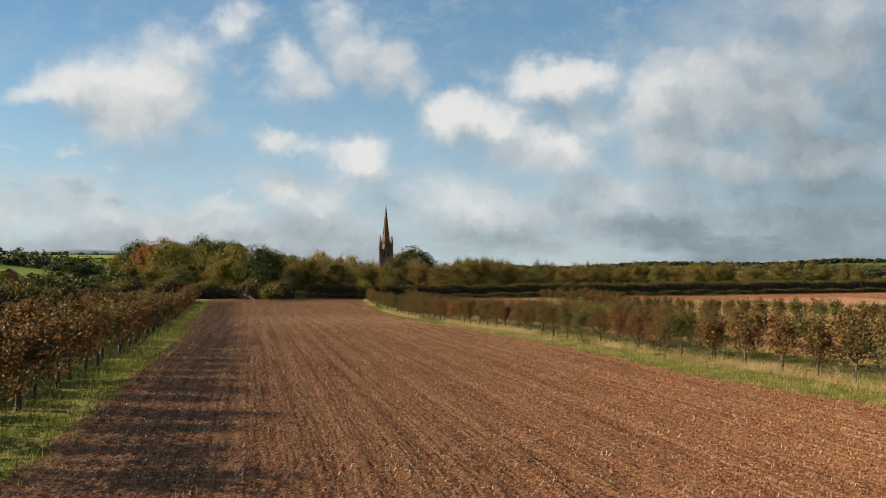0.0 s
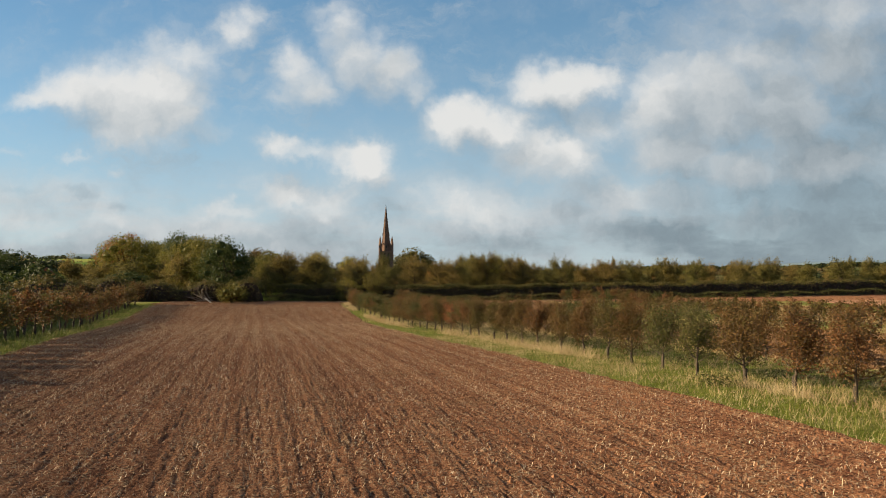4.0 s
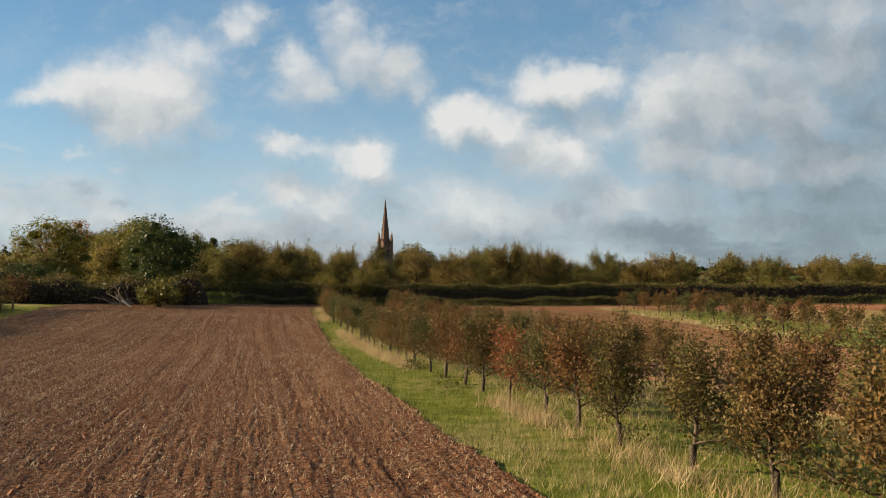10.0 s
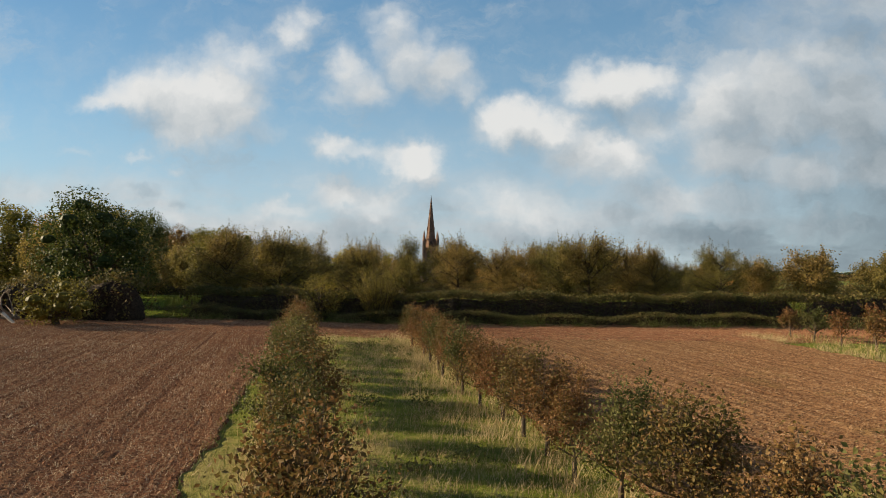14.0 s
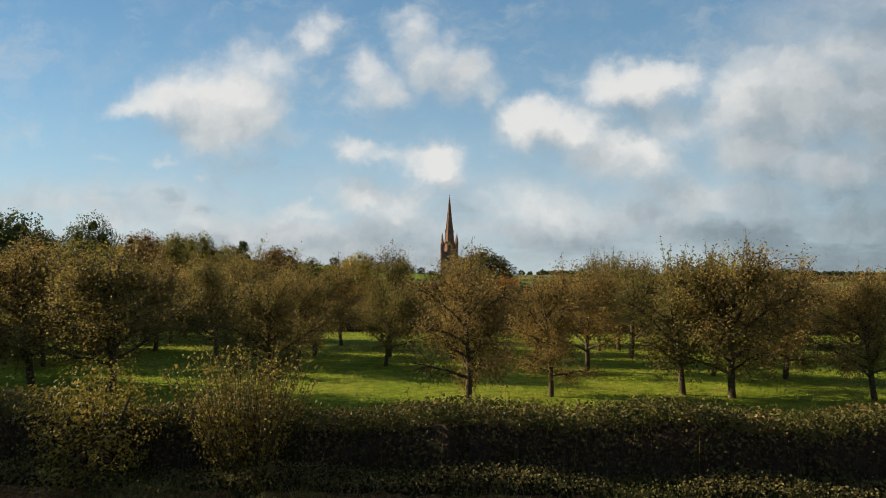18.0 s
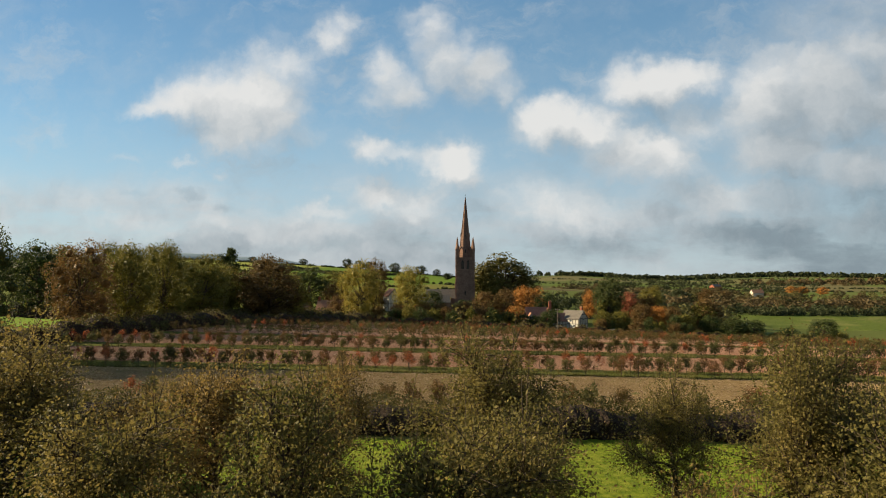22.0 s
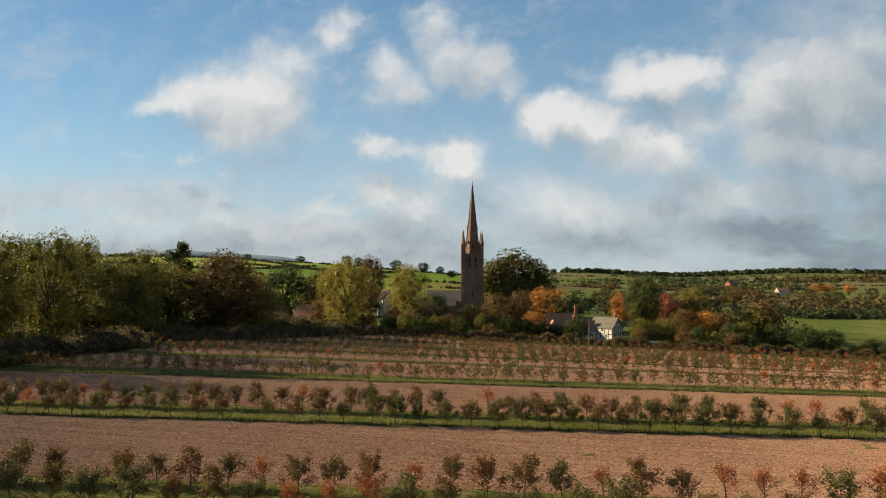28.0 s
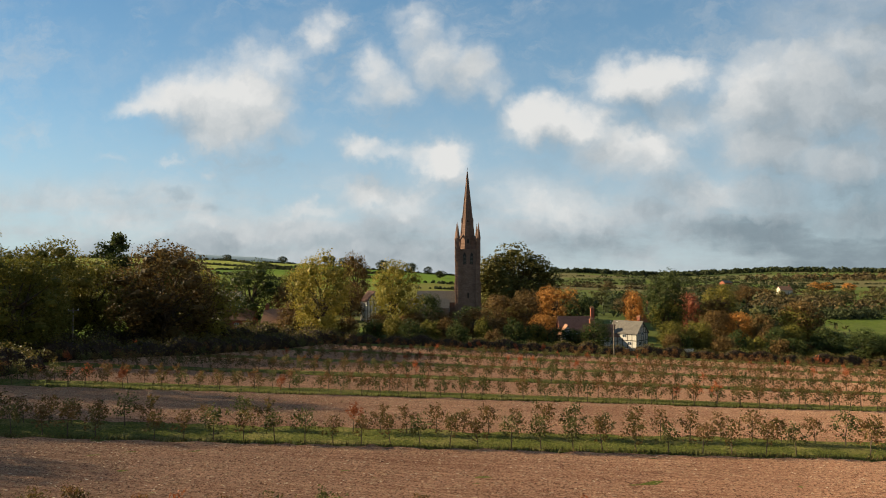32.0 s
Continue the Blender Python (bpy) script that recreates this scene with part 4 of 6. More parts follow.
# ---- hedges and scrub ----
def hedge(name, line, width, height, n, leaf, mat, label, seed, top_wob=0.25, category="hedge", stems=True, core_top=0.86):
    """A hedge along a line of (x, y): inner stems and a ragged skin of leaves."""
    rng = np.random.default_rng(seed)
    line = np.array(line, float)
    seg = np.linalg.norm(np.diff(line, axis=0), axis=1)
    cum = np.concatenate([[0], np.cumsum(seg)])
    s = rng.uniform(0, cum[-1], n)
    px, py = np.interp(s, cum, line[:, 0]), np.interp(s, cum, line[:, 1])
    i = np.clip(np.searchsorted(cum, s) - 1, 0, len(seg) - 1)
    d = np.diff(line, axis=0)[i] / seg[i][:, None]
    nx, ny = -d[:, 1], d[:, 0]
    hh = height * (1 + top_wob * (np.sin(s * 0.9 + seed) * 0.5 + np.sin(s * 0.31) * 0.4 + rng.normal(0, 0.22, n)))
    face = rng.random(n)
    a = rng.uniform(-1, 1, n)
    v = rng.uniform(0, 1, n) ** 0.75
    side = np.where(face < 0.4, np.sign(a) * rng.uniform(0.8, 1.05, n), a)
    v = np.where(face < 0.4, v, rng.uniform(0.82, 1.05, n))
    bulge = 1 - 0.3 * v ** 3 + 0.12 * np.sin(s * 2.1 + v * 4)
    x, y = px + nx * side * width / 2 * bulge, py + ny * side * width / 2 * bulge
    spots = np.stack([x, y, ground_z(x, y) + v * hh], 1)
    out = np.stack([nx * side, ny * side, v * 0.8], 1)
    lv, lf = leaf_quads(rng, spots, leaf, out, 0.35)
    root = tagged(new(name), label, category)
    ob = new("foliage", np_mesh("foliage", lv, lf, mat))
    ob.parent = root
    if not core_top:
        b = Builder()
        for q in rng.uniform(0, cum[-1], int(cum[-1] * 3)):
            x, y = float(np.interp(q, cum, line[:, 0])), float(np.interp(q, cum, line[:, 1])) + rng.normal(0, width * 0.25)
            wp, wr = bough(rng, (x, y, float(ground_z(x, y)) - 0.05), (rng.normal(0, 0.5), rng.normal(0, 0.5), 1), height * rng.uniform(0.7, 1.3), 0.012, 0.004, 3, -0.6, 0.2)
            b.add(*tube(wp, wr, 3))
        st = tagged(new("stems", b.mesh("stems", M_TWIG)), kind="stuff")
        st.parent = root
        return root
    # solid inner mass; its dark colour stands in for the shade among the twigs
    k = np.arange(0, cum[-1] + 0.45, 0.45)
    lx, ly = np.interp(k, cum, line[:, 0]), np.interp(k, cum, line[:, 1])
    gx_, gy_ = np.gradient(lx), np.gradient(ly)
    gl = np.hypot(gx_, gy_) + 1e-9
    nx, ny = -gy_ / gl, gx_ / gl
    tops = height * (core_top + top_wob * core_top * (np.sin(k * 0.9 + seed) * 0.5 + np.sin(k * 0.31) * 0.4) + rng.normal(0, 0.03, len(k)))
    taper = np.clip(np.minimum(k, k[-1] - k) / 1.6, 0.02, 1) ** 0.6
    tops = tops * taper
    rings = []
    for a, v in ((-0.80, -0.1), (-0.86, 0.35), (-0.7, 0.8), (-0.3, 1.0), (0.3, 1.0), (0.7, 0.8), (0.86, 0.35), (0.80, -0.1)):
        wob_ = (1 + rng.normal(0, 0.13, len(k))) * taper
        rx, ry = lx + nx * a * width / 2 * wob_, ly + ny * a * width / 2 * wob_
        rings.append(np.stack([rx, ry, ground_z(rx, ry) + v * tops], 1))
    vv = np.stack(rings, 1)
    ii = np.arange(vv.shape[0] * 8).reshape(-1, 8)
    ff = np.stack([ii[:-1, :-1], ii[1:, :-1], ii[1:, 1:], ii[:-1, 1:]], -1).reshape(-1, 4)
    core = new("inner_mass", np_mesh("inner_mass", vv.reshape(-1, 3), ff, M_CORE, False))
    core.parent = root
    if stems:
        b = Builder()
        for q in rng.uniform(0, cum[-1], int(cum[-1] * 1.6)):
            x, y = float(np.interp(q, cum, line[:, 0])), float(np.interp(q, cum, line[:, 1]))
            z = float(ground_z(x, y))
            wp, wr = bough(rng, (x, y, z - 0.1), (rng.normal(0, 0.25), rng.normal(0, 0.25), 1), height * rng.uniform(0.7, 1.15), 0.04, 0.012, 3, 0, 0.1)
            b.add(*tube(wp, wr, 4))
        st = tagged(new("stems", b.mesh("stems", M_WOOD)), kind="stuff")
        st.parent = root
    return root


def along(x0, x1, f, step=6):
    return [(float(x), float(f(x))) for x in np.linspace(x0, x1, max(2, int(abs(x1 - x0) / step) + 1))]


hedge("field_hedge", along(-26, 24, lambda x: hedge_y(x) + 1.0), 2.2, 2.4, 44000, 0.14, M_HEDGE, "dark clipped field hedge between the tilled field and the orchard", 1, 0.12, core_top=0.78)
hedge("field_hedge", along(24, 95, lambda x: hedge_y(x) + 1.0), 2.2, 2.4, 14000, 0.23, M_HEDGE, "dark field hedge running on past the young trees", 8, 0.12)
hedge("bramble_verge", along(-30, 26, lambda x: hedge_y(x) - 0.9), 1.9, 0.95, 26000, 0.10, M_VERGE, "low bramble and nettle growth along the hedge foot", 2, 0.32, "undergrowth", False, 0)
hedge("bramble_verge", along(26, 95, lambda x: hedge_y(x) - 0.9), 1.9, 0.95, 9000, 0.16, M_VERGE, "low bramble and nettle growth along the hedge foot", 9, 0.32, "undergrowth", False, 0)
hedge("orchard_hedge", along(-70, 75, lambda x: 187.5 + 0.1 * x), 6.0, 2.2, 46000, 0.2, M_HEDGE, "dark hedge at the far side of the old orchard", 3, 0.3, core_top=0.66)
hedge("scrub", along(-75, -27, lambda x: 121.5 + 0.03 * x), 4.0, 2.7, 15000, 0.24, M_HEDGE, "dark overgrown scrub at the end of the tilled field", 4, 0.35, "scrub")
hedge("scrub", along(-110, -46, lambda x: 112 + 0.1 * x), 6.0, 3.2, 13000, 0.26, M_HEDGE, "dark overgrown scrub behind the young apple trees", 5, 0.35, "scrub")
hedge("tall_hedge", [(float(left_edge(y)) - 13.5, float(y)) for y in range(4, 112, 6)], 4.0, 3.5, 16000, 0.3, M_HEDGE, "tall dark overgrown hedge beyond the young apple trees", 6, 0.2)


# stand-alone broad trees: one model a kind, copied at several sizes
def kind_of_tree(name, label, mat, seed, n=3, n_leaf=11000, leaf=0.46, stem=0.05, lobes=22, ragged=0.25, radius=8.0, tall=20.0):
    return [big_tree(name, seed + i, tall, radius, n_leaf, leaf, mat, stem, lobes, 1.0, ragged) for i in range(n)], label, tall


def plant(kind, rows, seed=0):
    rng = np.random.default_rng(seed)
    models, label, tall = kind
    for k, (x, y, h, r) in enumerate(rows):
        m = pose(x, y, float(ground_z(x, y)) - 0.1, 0, 0, rng.uniform(0, 360)) @ Matrix.Diagonal((r / 8.0, r / 8.0, h / tall, 1))
        ob = copy_thing(models[k % len(models)], Matrix.Identity(4))
        ob.matrix_basis = m
        tagged(ob, label, "tree")
    for o in models:
        discard(o)


plant(kind_of_tree("broadleaf_tree", "tall broadleaf tree with olive-yellow autumn leaves", M_OLIVE, 500, 3, 14000, 0.42),
      [(-129, 317, 22, 10), (-109, 310, 19.5, 9.7), (-96, 307, 17, 7.5), (48.4, 450, 18, 6.0), (21, 398, 8.3, 4.2), (28, 399, 8.8, 4.4), (53, 402, 8.5, 4), (-148, 320, 21, 10), (-119, 322, 23.5, 6.5),
       (-106, 325, 20, 9), (-110, 472, 18, 8), (-70, 183, 13, 5.5), (-44, 140, 11, 5.5), (-39, 135, 7.5, 5.0), (-35, 154, 9, 4.8), (-62, 150, 12, 6), (-90.5, 280, 19.5, 5.6), (-92, 268, 18.6, 6.2)], 1)
plant(kind_of_tree("broadleaf_tree", "large tree with dense brown autumn leaves", M_BROWN, 520),
      [(-89, 336, 20.5, 10.5), (-98, 356, 22, 9), (-89, 405, 14, 6), (-78, 394, 10.5, 5.5), (-84, 396, 9.5, 5), (-95, 504, 25, 7.2), (128, 668, 11, 8), (140, 674, 10, 8), (-94, 256, 17.3, 6.5)], 2)
plant(kind_of_tree("dark_tree", "dense dark green tree in shade", M_DARK, 540),
      [(-102, 408, 20.5, 9.5), (0.7, 394, 7.6, 4.4), (-9.5, 397, 5.6, 3.2), (-4.8, 396.5, 5.2, 3.0), (28.1, 440, 21.5, 7.2), (49, 400, 8.2, 3.6), (62, 401, 8.4, 4.4), (69, 397, 8.2, 4.6), (76, 396, 8, 4.2), (89, 398, 5.4, 3.8), (-15.5, 398, 6.2, 3.5), (-48, 416, 13, 5), (-132, 323, 20, 8.3),
       (-34, 125, 9.8, 4.4), (-60, 173, 14, 5.5), (-72, 128, 8, 6), (-50, 124, 4.5, 4), (101, 398, 9.5, 5.2), (-140, 300, 20, 9), (-81, 218, 17.5, 5.6), (-86, 212, 15.5, 5.2)], 3)
plant(kind_of_tree("lime_tree", "tall tree with bright yellow-green autumn leaves", M_YELLOW, 560, 3, 9000, 0.5),
      [(-70, 377, 23, 8), (-56, 404, 22, 8), (-24, 700, 14, 9), (-62, 170, 11, 3.5)], 4)
plant(kind_of_tree("oak_tree", "great rounded oak tree with dark olive leaves beside the church", M_OAK, 580, 1, 15000, 0.6, 0.04, 44, 0.2), [(-22.6, 494, 28.5, 19)], 5)
plant(kind_of_tree("beech_tree", "spreading tree with bronze autumn leaves", M_BROWN, 590, 2),
      [(-27, 420, 13, 5.8), (-18, 421, 14, 5.8), (-33, 405, 9, 5), (-27, 400, 7.2, 4.4), (-42, 400, 8, 4.6), (-51, 403, 8, 4.6), (-60, 398, 7, 4), (40, 425, 11, 5), (52, 420, 10.5, 3.8)], 6)
plant(kind_of_tree("maple_tree", "maple tree with glowing orange autumn leaves", M_ORANGE, 600, 2, 7500, 0.55),
      [(-8, 437, 16, 8.2), (21.6, 462, 14.6, 4.4), (47, 425, 10.5, 4.6), (-13, 412, 8, 4.5)], 7)
plant(kind_of_tree("maple_tree", "maple tree with deep red autumn leaves", M_RED, 610, 1, 7500, 0.55), [(39.1, 454, 15, 5)], 8)
plant(kind_of_tree("broadleaf_tree", "rounded tree with rust-brown autumn leaves", M_RUST, 620, 1), [(-84, 193, 15, 6.5)], 9)
rng = np.random.default_rng(31)
BELT = [(float(left_edge(y)) - rng.uniform(15, 19), y, rng.uniform(4.2, 5.6), rng.uniform(2.8, 3.6)) for y in np.arange(40, 114, 4.6)]
plant(kind_of_tree("dark_tree", "dark bushy tree in the belt beyond the young orchard", M_DARK, 670, 2, 1600, 1.35, 0.05, 12, 0.25, 8.0, 15.0), BELT, 12)
EDGE = [(x + rng.normal(0, 1.5), 393 + rng.normal(0, 4) + 0.06 * x, rng.uniform(4.5, 7.5) if x < 0 else rng.uniform(4, 6.0) if x < 55 else rng.uniform(3.0, 4.6), rng.uniform(2.4, 3.6)) for x in np.arange(-84, 110, 4.5) if not -16 < x < 19 and not -100 < x < -80]
for k, (kd_mat, lab, nm) in enumerate(((M_BROWN, "bronze-leaved garden tree at the village edge", "garden_tree"), (M_DARK, "dark evergreen garden tree at the village edge", "garden_tree"), (M_OLIVE, "olive-leaved garden tree at the village edge", "garden_tree"))):
    plant(kind_of_tree(nm, lab, kd_mat, 680 + 4 * k, 2, 2000, 1.0, 0.03, 12, 0.25, 8.0, 13.0), EDGE[k::3], 13 + k)
BACK = [(-90 + 11 * k + rng.normal(0, 3), 432 + rng.normal(0, 8), rng.uniform(9, 15), rng.uniform(5, 7)) for k in range(16) if k not in (2, 3, 4, 9, 10)]
for k, kd_mat in enumerate((M_OLIVE, M_BROWN, M_DARK)):
    plant(kind_of_tree("village_tree", "mature village tree in autumn leaf among the houses", kd_mat, 700 + 4 * k, 1, 2600, 0.9, 0.05, 14, 0.25, 8.0, 18.0), BACK[k::3], 16 + k)
WOOD = [(-160 + 9 * (k % 9) + rng.normal(0, 2), 322 + 16 * (k // 9) + 3 * (k % 9) + rng.normal(0, 3), rng.uniform(14, 18), rng.uniform(6, 8)) for k in range(14)]
for k, kd_mat in enumerate((M_OLIVE, M_DARK, M_YELLOW)):
    plant(kind_of_tree("woodland_tree", "tall shaded tree in the wood beside the orchard", kd_mat, 720 + 4 * k, 1, 9000, 0.55), WOOD[k::3], 19 + k)
ced = conifer_tree("cedar_tree", 630, 24, 7.0, 8000, 0.6, M_DARK)
tagged(ced, "dark layered cedar tree behind broadleaf trees", "tree").location = (-111, 352, float(ground_z(-111, 352)))

# shrub with yellow leaves at the field's end, and the osier in the hedge
shrub = big_tree("shrub", 640, 2.9, 2.5, 3200, 0.15, M_SHRUB, 0.02, 18, 1.0, 0.35, None, 0.4)
tagged(shrub, "rounded shrub with yellow-brown leaves at the field edge", "shrub").location = (-30, 115.2, float(ground_z(-30, 115.2)))
shrub = big_tree("shrub", 641, 3.9, 2.0, 4600, 0.115, M_SHRUB, 0.05, 18, 1.0, 0.45, None, 0)
tagged(shrub, "hedge shrub with yellow leaves", "shrub").location = (-14.9, 125.2, float(ground_z(-14.9, 125.2)))


def osier(x, y, height, seed):
    """A many-stemmed upright shrub."""
    rng = np.random.default_rng(seed)
    b, spots = Builder(), []
    for k in range(150):
        az, lean = rng.uniform(0, 6.28), rng.uniform(0, 0.55)
        wp, wr = bough(rng, (math.cos(az) * 0.4, math.sin(az) * 0.4, 0), (math.cos(az) * lean, math.sin(az) * lean, 1), height * rng.uniform(0.6, 1.0), 0.025, 0.006, 4, 0.05, 0.05)
        b.add(*tube(wp, wr, 3))
        t = rng.uniform(0.12, 1, 60)
        spots.append(wp[0] + (wp[-1] - wp[0]) * t[:, None] + rng.normal(0, 0.1, (60, 3)))
    lv, lf = leaf_quads(rng, np.concatenate(spots), 0.11)
    root = tagged(make_tree("osier_bush", b.mesh("stems", M_WOOD), np_mesh("crown", lv, lf, M_SHRUB)), "many-stemmed upright bush growing out of the hedge", "shrub")
    root.location = (x, y, float(ground_z(x, y)))


osier(-10.4, 126.0, 4.8, 7)

# fallen dead branch
rng = np.random.default_rng(4)
log = tagged(new("fallen_branch"), "broken tree limb with a pale snapped end beside the scrub", "branch")
for k in range(12):
    wp, wr = bough(rng, (k * 0.2 - 0.6, 0, 0.3), (rng.normal(-0.6, 0.5), rng.normal(0, 0.4), rng.uniform(-0.2, 0.7)), rng.uniform(1.5, 3.4), 0.09, 0.02, 5, 0, 0.2)
    b = Builder()
    b.add(*tube(wp, wr, 6))
    limb = new("limb", b.mesh("limb", M_POLE))
    limb.parent = log
b = Builder()
wp, wr = bough(rng, (0.6, -0.6, 0.75), (0.75, -0.1, -0.55), 1.5, 0.13, 0.1, 4, 0, 0.05)
b.add(*tube(wp, wr, 8))
stub = tagged(new("snapped_log", b.mesh("snapped_log", M_DEADWOOD)), "pale snapped log")
stub.parent = log
log.matrix_basis = pose(-34.5, 116.0, float(ground_z(-34.5, 116))) @ Matrix.Diagonal((0.9, 0.9, 0.9, 1))


# ---- buildings ----
def box(bm, x0, x1, y0, y1, z0, z1):
    vs = [bm.verts.new(p) for p in ((x0, y0, z0), (x1, y0, z0), (x1, y1, z0), (x0, y1, z0), (x0, y0, z1), (x1, y0, z1), (x1, y1, z1), (x0, y1, z1))]
    for f in ((3, 2, 1, 0), (4, 5, 6, 7), (0, 1, 5, 4), (1, 2, 6, 5), (2, 3, 7, 6), (3, 0, 4, 7)):
        bm.faces.new([vs[i] for i in f])
    return vs


def part(name, bm, mat, parent, label="", bevel=0.0):
    me = bpy.data.meshes.new(name)
    if bevel:
        bmesh.ops.bevel(bm, geom=list(bm.edges), offset=bevel, segments=1, affect="EDGES")
    bmesh.ops.recalc_face_normals(bm, faces=bm.faces)
    bm.to_mesh(me)
    bm.free()
    me.materials.append(mat)
    ob = new(name, me)
    ob.parent = parent
    if label:
        tagged(ob, label)
    return ob


def prism(bm, pts, axis, a, b):
    """A polygon of 2D points pushed along x or y from a to b."""
    rings = []
    for s in (a, b):
        rings.append([bm.verts.new((s, p, q) if axis == "x" else (p, s, q)) for p, q in pts])
    bm.faces.new(rings[0][::-1])
    bm.faces.new(rings[1])
    n = len(pts)
    for i in range(n):
        bm.faces.new((rings[0][i], rings[0][(i + 1) % n], rings[1][(i + 1) % n], rings[1][i]))


def boxed(*dims):
    bm = bmesh.new()
    box(bm, *dims)
    return bm


def pitched_house(name, label, x, y, turn, w, d, eaves, ridge, wall, roof, windows=(), chimneys=(), frame_timber=False, category="house", over=0.35):
    """A house with its ridge along local x: gabled wall body, two roof slopes with thickness, windows, chimneys."""
    root = tagged(new(name), label, category)
    bm = bmesh.new()
    prism(bm, [(-d / 2, -1.0), (d / 2, -1.0), (d / 2, eaves), (0, ridge - 0.12), (-d / 2, eaves)], "x", -w / 2, w / 2)
    body = part("wall", bm, wall, root)
    for s in (-1, 1):
        bm = bmesh.new()
        e = d / 2 + over
        drop = (ridge - eaves) / (d / 2) * over
        prism(bm, [(0, ridge), (s * e, eaves - drop), (s * e, eaves - drop + 0.16), (0, ridge + 0.18)], "x", -w / 2 - over, w / 2 + over)
        part("roof", bm, roof, root)
    for side, u, z, ww, hh in windows:
        fr = bmesh.new()
        pn = bmesh.new()
        if side in ("front", "back"):
            s = -1 if side == "front" else 1
            y0, y1 = sorted((s * d / 2 - s * 0.02, s * (d / 2 + 0.05)))
            box(fr, u - ww / 2, u + ww / 2, y0, y1, z, z + hh)
            y0, y1 = sorted((s * (d / 2 + 0.05), s * (d / 2 + 0.06)))
            box(pn, u - ww / 2 + 0.07, u - 0.03, y0, y1, z + 0.07, z + hh - 0.07)
            box(pn, u + 0.03, u + ww / 2 - 0.07, y0, y1, z + 0.07, z + hh - 0.07)
        else:
            s = -1 if side == "west" else 1
            x0, x1 = sorted((s * w / 2 - s * 0.02, s * (w / 2 + 0.05)))
            box(fr, x0, x1, u - ww / 2, u + ww / 2, z, z + hh)
            x0, x1 = sorted((s * (w / 2 + 0.05), s * (w / 2 + 0.06)))
            box(pn, x0, x1, u - ww / 2 + 0.07, u - 0.03, z + 0.07, z + hh - 0.07)
            box(pn, x0, x1, u + 0.03, u + ww / 2 - 0.07, z + 0.07, z + hh - 0.07)
        win = part("window", fr, M_WHITEPAINT, root)
        part("pane", pn, M_WINDOW, win)
    for cx_, cy_, cw, top in chimneys:
        bm = bmesh.new()
        box(bm, cx_ - cw / 2, cx_ + cw / 2, cy_ - cw / 2, cy_ + cw / 2, eaves - 0.5, top)
        ch = part("chimney", bm, M_BRICK, root, "red brick chimney")
        bm = bmesh.new()
        box(bm, cx_ - cw / 2 - 0.08, cx_ + cw / 2 + 0.08, cy_ - cw / 2 - 0.08, cy_ + cw / 2 + 0.08, top, top + 0.15)
        for k in (-1, 1):
            box(bm, cx_ + k * cw * 0.22 - 0.12, cx_ + k * cw * 0.22 + 0.12, cy_ - 0.12, cy_ + 0.12, top + 0.15, top + 0.55)
        part("chimney_pot", bm, M_TILE, ch)
    if frame_timber:
        for s in (-1, 1):
            n = max(3, int(w / 1.3))
            for k in range(n + 1):
                u = -w / 2 + w * k / n
                y0, y1 = sorted((s * d / 2, s * (d / 2 + 0.03)))
                part("timber_post", boxed(u - 0.1, u + 0.1, y0, y1, 0, eaves), M_TIMBER, root)
            for z in (0.1, eaves * 0.5, eaves - 0.22):
                part("timber_rail", boxed(-w / 2, w / 2, *sorted((s * (d / 2 + 0.004), s * (d / 2 + 0.036))), z, z + 0.2), M_TIMBER, root)
            n = max(3, int(d / 1.2))
            for k in range(n + 1):
                u = -d / 2 + d * k / n
                top = eaves + (ridge - eaves) * (1 - abs(u) / (d / 2)) - 0.25
                part("timber_post", boxed(*sorted((s * w / 2, s * (w / 2 + 0.03))), u - 0.1, u + 0.1, 0, top), M_TIMBER, root)
            for z in (0.1, eaves * 0.5, eaves - 0.1, eaves + (ridge - eaves) * 0.5):
                hw = d / 2 if z <= eaves else d / 2 * 0.5
                part("timber_rail", boxed(*sorted((s * (w / 2 + 0.004), s * (w / 2 + 0.036))), -hw, hw, z, z + 0.2), M_TIMBER, root)
    root.matrix_basis = pose(x, y, float(ground_z(x, y)), 0, 0, turn)
    return root


